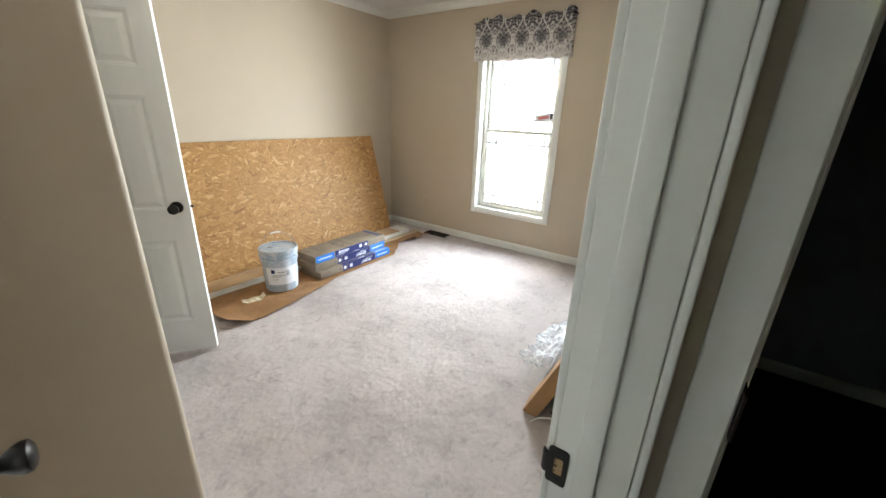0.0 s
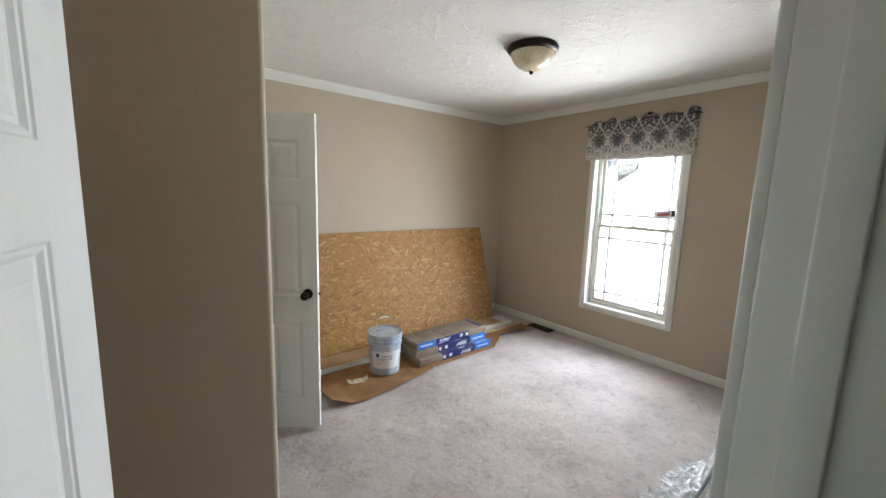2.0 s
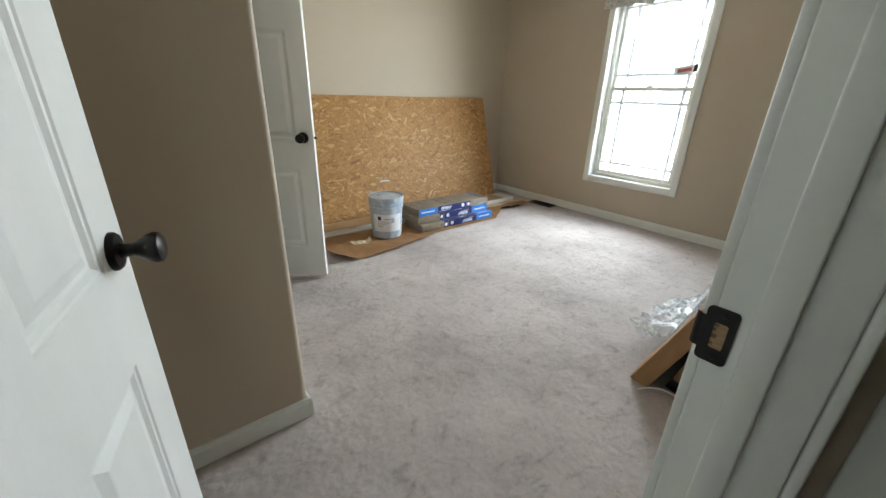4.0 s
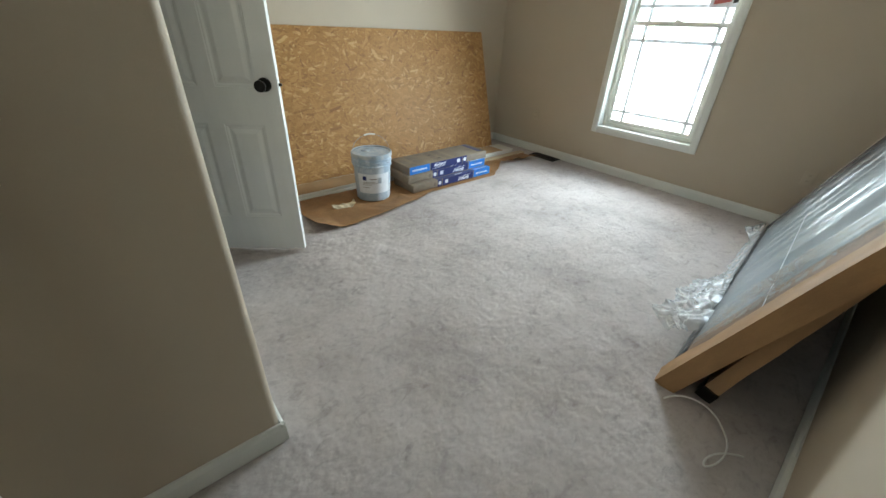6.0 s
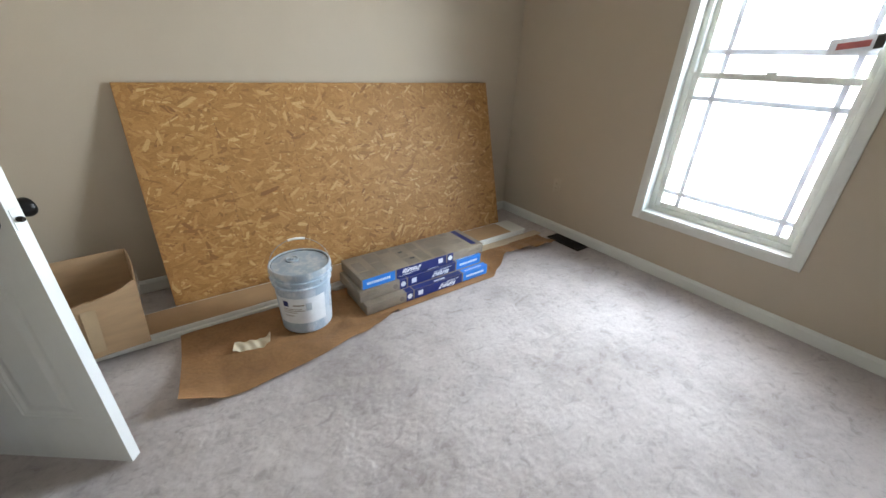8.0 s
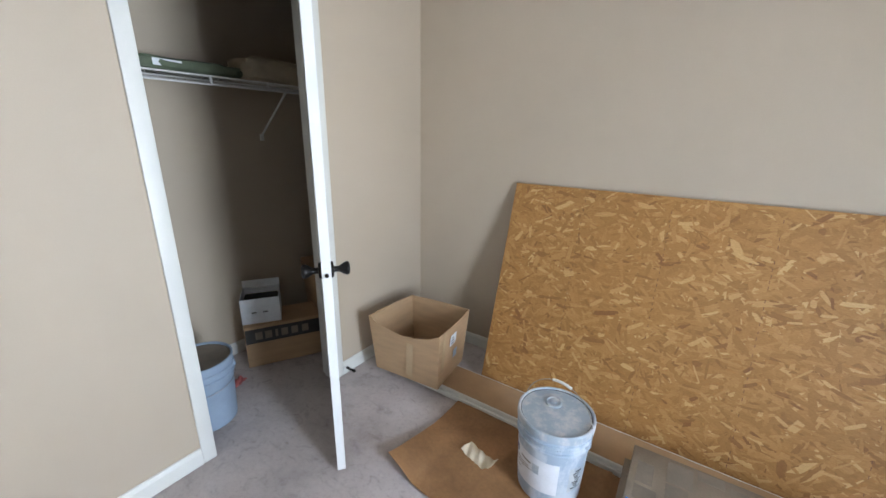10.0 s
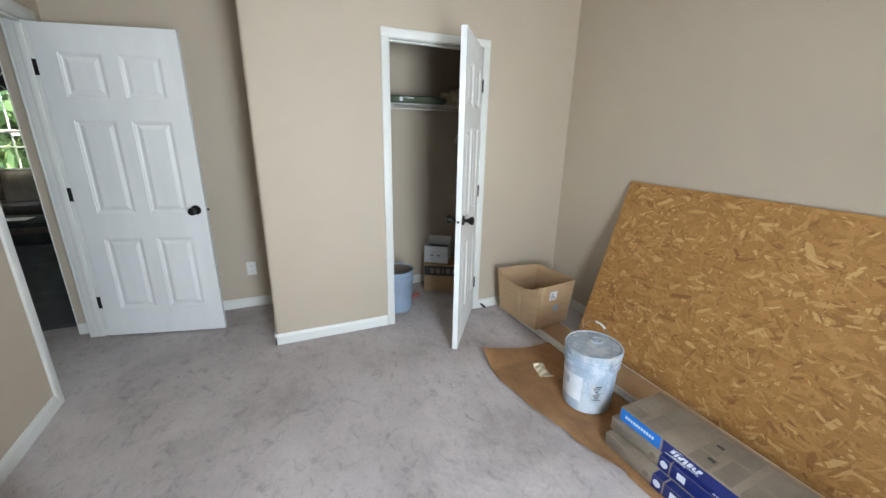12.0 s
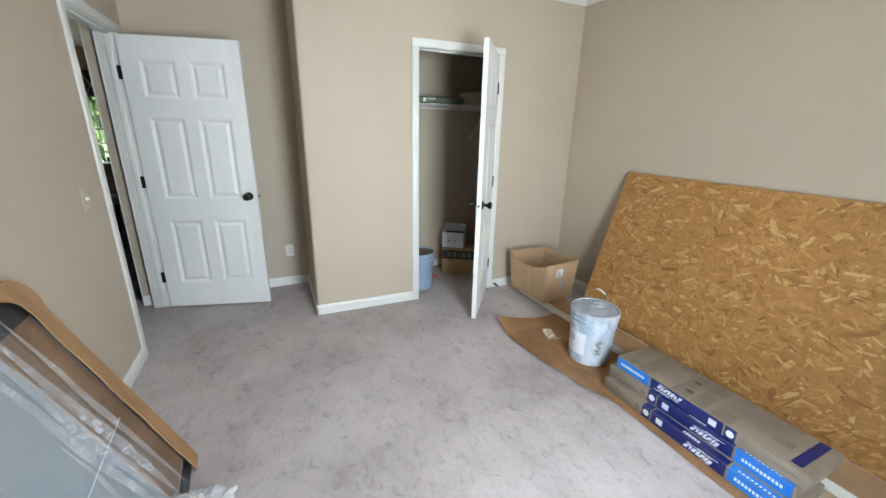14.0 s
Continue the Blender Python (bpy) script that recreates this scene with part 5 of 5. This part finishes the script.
# ---- closet ----
def wire_shelf():
    t = thing("wire_shelf", "white coated wire closet shelf", "shelf", pose(0, 0, 1.70))
    y0, y1 = 1.004, 3.326
    for x, z in ((-0.45, 0.0), (-0.45, -0.038), (-0.62, -0.003), (-0.757, 0.0)):
        part("rail", tube(bmesh.new(), [(x, y0, z), (x, y1, z)], 0.0045, 8), M_WIRE, t, smooth=60)
    bm = bmesh.new()
    n = 90
    for k in range(n):
        y = y0 + (y1 - y0) * (k + 0.5) / n
        tube(bm, [(-0.757, y, 0.003), (-0.452, y, 0.003), (-0.447, y, -0.006), (-0.447, y, -0.038)] if k % 12 == 0 else [(-0.757, y, 0.003), (-0.45, y, 0.003)], 0.0014, 5)
    part("wire_grid", bm, M_WIRE, t)
    for y in (1.40, 2.635):
        b = part("bracket", tube(bmesh.new(), [(-0.452, y, -0.038), (-0.752, y, -0.285)], 0.006, 8), M_WIRE, t, "diagonal support arm", 60)
        part("wall_clip", box(bmesh.new(), -0.76, -0.745, y - 0.012, y + 0.012, -0.315, -0.275, 0.003), M_WIRE, b)
    for y in (1.92, 2.22, 2.52):
        part("rail_clip", box(bmesh.new(), -0.4475, -0.4435, y - 0.006, y + 0.006, -0.038, 0.004), M_WIRE, t)


wire_shelf()


def soft_bundle(name, x0, x1, y0, y1, z0, h, mat, label, category, seed):
    bm = bmesh.new()
    bmesh.ops.create_icosphere(bm, subdivisions=4, radius=1)
    for v in bm.verts:
        c = v.co
        k = [math.copysign(abs(q) ** 0.45, q) for q in c]
        w = 1 + 0.16 * nz(c.x * 2.2 + seed, c.y * 2.2, c.z * 2) + 0.05 * nz(c.x * 7, c.y * 7 + seed, c.z * 6)
        v.co = ((x0 + x1) / 2 + k[0] * (x1 - x0) / 2 * w, (y0 + y1) / 2 + k[1] * (y1 - y0) / 2 * w, z0 + h / 2 + max(-1, k[2] * w) * h / 2)
    return tagged(part(name, bm, mat, None, smooth=60), label, category)


grn = soft_bundle("folded_bag", -0.72, -0.47, 1.90, 2.42, 1.7045, 0.065, M_GREEN, "folded sage green bag on a wire shelf", "bag", 1)
part("bag_tag", box(bmesh.new(), -0.468, -0.465, 1.99, 2.11, 1.722, 1.752, 0.001), M_PRINT_WHITE, grn, "white paper tag")
soft_bundle("cloth_bundle", -0.70, -0.46, 1.68, 1.885, 1.7045, 0.085, M_CLOTH_BLACK, "small heap of black cloth on a wire shelf", "cloth", 5)
soft_bundle("beige_bag", -0.74, -0.50, 2.45, 2.95, 1.7045, 0.14, M_BEIGE_BAG, "slumped beige bag on a wire shelf", "bag", 9)

pail(pose(-0.265, 1.872, 0.004, 0, 0, 60), "blue-grey plastic pail with sunken lid in the closet", M_PAIL_BLUE, False, "plastic pails")


def closed_carton(name, m, w, d, h, mat, label, category, group=""):
    t = thing(name, label, category, m, group=group)
    part("body", box(bmesh.new(), 0, w, 0, d, 0, h, 0.004), mat, t, smooth=50)
    for y0, y1 in ((0.002, d / 2 - 0.0015), (d / 2 + 0.0015, d - 0.002)):
        part("flap", box(bmesh.new(), 0.002, w - 0.002, y0, y1, h, h + 0.004, 0.001), mat, t)
    return t


# local x runs along the front face, y to the back
cc = closed_carton("storage_carton", pose(-0.515, 2.225, 0.004, 0, 0, 61), 0.52, 0.25, 0.275, M_CARD, "brown storage carton with a black printed band", "carton", "cardboard boxes")
part("black_band", box(bmesh.new(), 0.004, 0.516, -0.0012, -0.0002, 0.165, 0.262), M_PRINT_BLACK, cc, "black printed band")
for k, (a, b) in enumerate(((0.06, 0.10), (0.115, 0.155), (0.175, 0.19), (0.21, 0.25), (0.27, 0.31), (0.335, 0.375))):
    part("letter_bar", box(bmesh.new(), a, b, -0.002, -0.0012, 0.188, 0.238), M_CARD_PRINT, cc)


def white_carton():
    t = thing("small_white_box", "small open white carton on a brown carton", "box", pose(-0.56, 2.245, 0.284, 0, 0, 56), group="cardboard boxes")
    w, d, h, k = 0.225, 0.215, 0.165, 0.004
    for s in ((0, w, 0, k), (0, w, d - k, d), (0, k, k, d - k), (w - k, w, k, d - k)):
        part("side_wall", box(bmesh.new(), *s, 0, h), M_PRINT_WHITE, t)
    part("bottom", box(bmesh.new(), k, w - k, k, d - k, 0, 0.004), M_PRINT_WHITE, t)
    part("contents", box(bmesh.new(), k + 0.002, w - k - 0.002, k + 0.002, d - k - 0.002, 0.004, 0.13, 0.02), M_CLOTH_BLACK, t, "black contents", 60)
    part("open_flap", box(bmesh.new(), 0, w, d, d + 0.003, h, h + 0.05), M_PRINT_WHITE, t)
    for x in (0.06, 0.125):
        part("print_mark", box(bmesh.new(), x, x + 0.028, -0.0008, -0.0001, 0.07, 0.078), M_PRINT_BLACK, t)


white_carton()
open_box("cardboard_box", ((-0.28, 2.66), (-0.16, 2.98), (-0.52, 3.12), (-0.64, 2.80)), 0.006, 0.56, 0.03, M_CARD, "tall open brown cardboard box at the back of the closet", "cardboard boxes", 0.03)


def wrapper_scrap():
    def f(u, v):
        return (-0.03 + 0.06 * u, -0.05 + 0.1 * v, 0.012 + 0.018 * nz(u * 3, v * 4) + 0.02 * abs(nz(u * 6, v * 7, 2)))
    t = tagged(part("wrapper", sheet(12, 16, f, 0.001), M_RED, None, smooth=25), "crumpled faded red wrapper on the closet carpet", "litter")
    t.matrix_world = pose(-0.42, 2.10, 0.002, 0, 0, 20)


wrapper_scrap()

# ---- hall, dark room and living room beyond the doorway ----
HX0, HX1 = -0.70, 0.27
structure("floor_hall", boxes((-0.86, 0.385, -1.5, HALL_N, -0.02, -0.002)), M_CARPET, "beige-grey hall carpet", "carpet")
structure("floor_living_room", boxes((-5.2, -0.86, -3.5, -0.02, -0.02, -0.004)), M_SLATE, "dark grey living room floor", "carpet")
structure("floor_dark_room", boxes((0.385, 2.65, -2.4, HALL_N, -0.02, -0.002)), M_DARKFLOOR, "floor of the unlit room, blackened in colour", "floor")
structure("wall_hall_east", boxes((HX1, HX1 + 0.115, -0.416, HALL_N, -0.02, CEIL), (HX1, HX1 + 0.115, -1.5, -1.239, -0.02, CEIL), (HX1, HX1 + 0.115, -1.239, -0.416, HEAD + 0.018, CEIL)), M_WALL, "beige hall end wall with a doorway", "wall")
doorway("door_frame_3", "y", HX1 + 0.115, -0.115, -1.221, -0.434, "white painted door frame of the unlit room")
part("hinge", box(bmesh.new(), HX1 - 0.016, HX1 + 0.026, -0.4385, -0.4335, 1.056, 1.136, 0.001), M_BRONZE, bpy.data.objects["door_frame_3"], "dark bronze hinge leaf")
structure("wall_hall_south", boxes((-0.80, HX1 + 0.115, -1.6, -1.5, -0.02, CEIL)), M_WALL, "beige hall wall", "wall")
# unseen southern piece is widened to cut the light from the living room
structure("wall_hall_west", boxes((HX0 - 0.1, HX0, -0.437, HALL_N, -0.02, CEIL), (HX0 - 0.1, HX0, -1.5, -0.86, -0.02, CEIL), (HX0 - 0.1, HX0, -0.86, -0.437, 2.3, CEIL)), M_WALL, "beige hall wall, an unseen added piece narrowing its living room opening", "wall")
structure("trim_hall_opening", boxes((HX0 - 0.102, HX0 + 0.002, -0.443, -0.437, 0, 2.15)), M_TRIM, "white corner trim", "trim")
baseboard("baseboard_hall_west", HX0, -0.437, HX0, HALL_N - 0.014, (1, 0))
structure("wall_dark_room", boxes((2.55, 2.65, -2.4, HALL_N, -0.02, CEIL), (0.385, 2.65, -2.5, -2.4, -0.02, CEIL), (0.385, 0.39, -2.4, -1.5, -0.02, CEIL)), M_DARKROOM, "grey wall of the unlit room, darkened in colour", "wall")
baseboard("baseboard_dark_room", 2.55, -2.4, 2.55, HALL_N, (-1, 0))
LY0, LY1, LZ0, LZ1 = -2.78, -1.58, 0.78, 2.1
structure("wall_living_west", boxes((-5.3, -5.2, -3.6, LY0, -0.02, CEIL), (-5.3, -5.2, LY1, 0.1, -0.02, CEIL), (-5.3, -5.2, LY0, LY1, -0.02, LZ0), (-5.3, -5.2, LY0, LY1, LZ1, CEIL)), M_WALL, "beige living room wall with a window", "wall")
structure("wall_living_sides", boxes((-5.2, -0.8, -3.6, -3.5, -0.02, CEIL), (-5.2, -0.86, -0.02, 0.1, -0.02, CEIL), (-0.86, -0.8, -3.5, -1.6, -0.02, CEIL), (-0.86, -0.8, HALL_N, -0.02, -0.02, CEIL)), M_WALL, "beige living room walls", "wall")


def living_window():
    w = thing("window_2", "white living room window onto green trees", "window", kind="structure")
    for s in ((LY0, LY0 + 0.05, LZ0, LZ1), (LY1 - 0.05, LY1, LZ0, LZ1), (LY0, LY1, LZ0, LZ0 + 0.05), (LY0, LY1, LZ1 - 0.05, LZ1), (LY0, LY1, 1.36, 1.40), (LY0, LY1, 1.15, 1.17)):
        part("window_frame", box(bmesh.new(), -5.26, -5.19, *s, 0.004), M_VINYL, w)
    for yy in (-2.48, -2.18, -1.88):
        part("grille_bar", box(bmesh.new(), -5.235, -5.225, yy - 0.01, yy + 0.01, LZ0 + 0.05, LZ1 - 0.05), M_GRILLE, w)
    p = part("pane", box(bmesh.new(), -5.23, -5.226, LY0 + 0.05, LY1 - 0.05, LZ0 + 0.05, LZ1 - 0.05), M_GLASS_DIM, w, "glass darkened to dim the view outside")
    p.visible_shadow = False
    v = thing("window_valance", "brown patterned valance over the living room window", "valance")

    def cloth(u, k):
        return (-5.14 + 0.02 * math.sin(u * 60), -2.86 + 1.36 * u, 1.92 + 0.34 * k - 0.06 * math.sin(u * 9.4) * (1 - k))
    part("cloth", sheet(80, 6, cloth, 0.002), M_VALANCE, v, smooth=60)


living_window()


def sofa():
    t = thing("sofa", "brown upholstered sofa below the living room window", "sofa", pose(-4.55, -2.2, 0))
    part("base", box(bmesh.new(), -0.42, 0.42, -0.95, 0.95, 0.03, 0.30, 0.03), M_SOFA, t, smooth=50)
    part("backrest", box(bmesh.new(), -0.45, -0.18, -0.95, 0.95, 0.30, 0.88, 0.07), M_SOFA, t, smooth=50)
    for s in (-1, 1):
        part("armrest", box(bmesh.new(), -0.40, 0.44, s * 0.85 - 0.12, s * 0.85 + 0.12, 0.28, 0.62, 0.06), M_SOFA, t, smooth=50)
    for y in (-0.49, 0.0, 0.49):
        part("seat_cushion", box(bmesh.new(), -0.2, 0.42, y - 0.24, y + 0.24, 0.30, 0.45, 0.05), M_SOFA, t, smooth=50)


sofa()


def throw_pillow(x, y, mat, lean, label):
    def f(u, v):
        a, b = 2 * u - 1, 2 * v - 1
        return (0.075 * math.cos(a * 1.5) ** 0.6 * math.cos(b * 1.5) ** 0.6, 0.21 * a, 0.21 + 0.21 * b)

    def g(u, v):
        px, py, pz = f(u, v)
        return (-px, -py, pz)
    bm = sheet(14, 14, f)
    other = sheet(14, 14, g)
    me = bpy.data.meshes.new("half")
    other.to_mesh(me)
    bm.from_mesh(me)
    bpy.data.meshes.remove(me)
    bmesh.ops.remove_doubles(bm, verts=bm.verts, dist=0.002)
    p = part("throw_pillow", bm, mat, None, smooth=60)
    p.matrix_world = pose(x, y, 0.452, 0, lean, 12)
    tagged(p, label, "pillow", group="sofa pillows")


throw_pillow(-4.56, -2.22, M_PILLOW, -18, "cream throw pillow leaning on the brown sofa")
throw_pillow(-4.60, -1.84, M_SOFA, -16, "brown throw pillow leaning on the brown sofa")


def coffee_table():
    t = thing("coffee_table", "dark brown low coffee table before the sofa", "table", pose(-3.35, -1.9, 0))
    part("tabletop", box(bmesh.new(), -0.3, 0.3, -0.55, 0.55, 0.36, 0.41, 0.012), M_CLOTH_BLACK, t, smooth=50)
    for sx in (-1, 1):
        for sy in (-1, 1):
            part("leg", box(bmesh.new(), sx * 0.25 - 0.03, sx * 0.25 + 0.03, sy * 0.5 - 0.03, sy * 0.5 + 0.03, -0.004, 0.36, 0.006), M_CLOTH_BLACK, t)
    part("lower_shelf", box(bmesh.new(), -0.26, 0.26, -0.5, 0.5, 0.14, 0.17, 0.006), M_CLOTH_BLACK, t)
    s = part("paper_sheet", sheet(8, 8, lambda u, v: (-3.45 + 0.22 * u, -2.02 + 0.32 * v, 0.412 + 0.004 * u * v), 0.001), M_PRINT_WHITE, None, smooth=60)
    tagged(s, "white paper sheet lying on the dark coffee table", "paper")


coffee_table()

# ---- outdoors ----
GZ = -0.85


def ground():
    bm = bmesh.new()
    n = 48
    c = bm.verts.new((0, 0, GZ))
    prev = None
    for r in (12, 40, 150, 600, 2500):
        ring = [bm.verts.new((r * math.cos(2 * math.pi * k / n), r * math.sin(2 * math.pi * k / n), GZ)) for k in range(n)]
        for k in range(n):
            j = (k + 1) % n
            bm.faces.new((c, ring[k], ring[j]) if prev is None else (prev[k], ring[k], ring[j], prev[j]))
        prev = ring
    structure("ground", bm, M_GROUND, "pale bare gravel ground round the house", "ground")
    structure("lawn", boxes((-60, -7.5, -40, 30, GZ - 0.05, GZ + 0.02)), M_GRASS, "green lawn beyond the living room", "lawn")


ground()


def leaf_crown(bm, cx, cy, cz, rx, rz, count, size, rng):
    for _ in range(count):
        d = Vector((rng.gauss(0, 1), rng.gauss(0, 1), rng.gauss(0, 1))).normalized() * (rng.random() ** 0.4)
        k = 1 + 0.45 * nz(d.x * 2 + cx, d.y * 2 + cy, d.z * 2)
        p = Vector((cx + d.x * rx * k, cy + d.y * rx * k, cz + d.z * rz * k))
        a, b = Vector((rng.gauss(0, 1), rng.gauss(0, 1), rng.gauss(0, 1))).normalized(), Vector((rng.gauss(0, 1), rng.gauss(0, 1), rng.gauss(0, 1))).normalized()
        s = size * rng.uniform(0.6, 1.3)
        bm.faces.new([bm.verts.new(q) for q in (p - a * s, p + b * s * 0.6, p + a * s, p - b * s * 0.6)])


def tree(x, y, h, seed, label):
    rng = random.Random(seed)
    t = thing("tree", label, "tree", pose(x, y, GZ), group="trees outside")
    bm = bmesh.new()
    trunk = [(0.1 * nz(k * 0.7, seed), 0.1 * nz(seed, k * 0.7), h * 0.62 * k / 6) for k in range(7)]
    for a, b, r in zip(trunk, trunk[1:], (0.2, 0.18, 0.16, 0.14, 0.12, 0.09)):
        tube(bm, [a, b], r * h / 8, 9)
    part("trunk", bm, M_BARK, t, smooth=60)
    cb = bmesh.new()
    for k in range(6):
        a = k * 2.4 + rng.random()
        z0 = h * (0.28 + 0.05 * k)
        e = (math.cos(a) * h * 0.2, math.sin(a) * h * 0.2, z0 + h * 0.18)
        part("limb", tube(bmesh.new(), [(0, 0, z0), (e[0] * 0.5, e[1] * 0.5, z0 + h * 0.07), e], 0.05 * h / 8, 6), M_BARK, t, smooth=60)
        leaf_crown(cb, e[0], e[1], e[2] + h * 0.05, h * 0.17, h * 0.15, 420, h * 0.022, rng)
    leaf_crown(cb, 0, 0, h * 0.78, h * 0.2, h * 0.2, 700, h * 0.022, rng)
    part("crown", cb, M_LEAF if x < 0 else M_FAR_LEAF, t, "ragged green crown")


for k, (x, y, h) in enumerate(((-15.5, -6.5, 9), (52, 26, 9), (56, 33, 11), (50, 41, 8), (58, 16, 9), (60, 48, 10))):
    tree(x, y, h, 20 + k, "leafy green tree on the lawn" if x < 0 else "distant leafy tree beyond the gravel")


def hedge():
    rng = random.Random(77)
    t = thing("hedge", "tall dense green hedge shading the lawn", "hedge", pose(-9.2, -2.5, GZ))
    bm = bmesh.new()
    for _ in range(17000):
        y = rng.uniform(-5.5, 4.5)
        top = 5.2 + 0.8 * nz(y * 0.6, 1.0) + 0.5 * nz(y * 1.9, 4.0)
        z = rng.random() ** 0.8 * top
        p = Vector((rng.gauss(0, 0.5) + 0.3 * nz(y, z), y, z + 0.05))
        a, b = Vector((rng.gauss(0, 1), rng.gauss(0, 1), rng.gauss(0, 1))).normalized(), Vector((rng.gauss(0, 1), rng.gauss(0, 1), rng.gauss(0, 1))).normalized()
        s = rng.uniform(0.10, 0.2)
        bm.faces.new([bm.verts.new(q) for q in (p - a * s, p + b * s * 0.6, p + a * s, p - b * s * 0.6)])
    part("foliage", bm, M_LEAF, t, "dense green leaves")
    for y in (-4, -1.5, 1, 3.5):
        part("stem", tube(bmesh.new(), [(0, y, 0), (0.05, y + 0.1, 1.6), (0, y, 3.4)], 0.06, 7), M_BARK, t, smooth=60)


hedge()


def far_house():
    h = thing("house", "low pale house with a grey roof across the gravel", "house", pose(34, 6, GZ, 0, 0, 12))
    part("wall", box(bmesh.new(), -3, 3, -8, 8, 0, 2.7), M_SIDING, h)
    bm = bmesh.new()
    vs = [bm.verts.new(p) for p in ((-3.4, -8.4, 2.7), (3.4, -8.4, 2.7), (0, -8.4, 4.1), (-3.4, 8.4, 2.7), (3.4, 8.4, 2.7), (0, 8.4, 4.1))]
    for q in ((0, 1, 2), (3, 5, 4), (0, 3, 4, 1), (1, 4, 5, 2), (0, 2, 5, 3)):
        bm.faces.new([vs[i] for i in q])
    part("roof", bm, M_ROOF, h)
    for y in (-5, -1, 4):
        w = part("window", box(bmesh.new(), -3.05, -2.98, y - 0.5, y + 0.5, 0.9, 2.1), M_TRIM, h)
        part("pane", box(bmesh.new(), -3.06, -3.05, y - 0.42, y + 0.42, 0.98, 2.02), M_PANE_GREY, w)


def utility_box():
    t = thing("utility_box", "grey-green utility pedestal box on the gravel", "utility box", pose(12.0, 3.2, GZ, 0, 0, 15))
    part("cabinet", box(bmesh.new(), -0.3, 0.3, -0.35, 0.35, 0.05, 0.95, 0.03), M_BOXGREEN, t, smooth=50)
    part("plinth", box(bmesh.new(), -0.4, 0.4, -0.45, 0.45, 0, 0.08, 0.01), M_GROUND, t)
    part("lid", box(bmesh.new(), -0.33, 0.33, -0.38, 0.38, 0.95, 1.0, 0.015), M_BOXGREEN, t, smooth=50)


far_house()
utility_box()
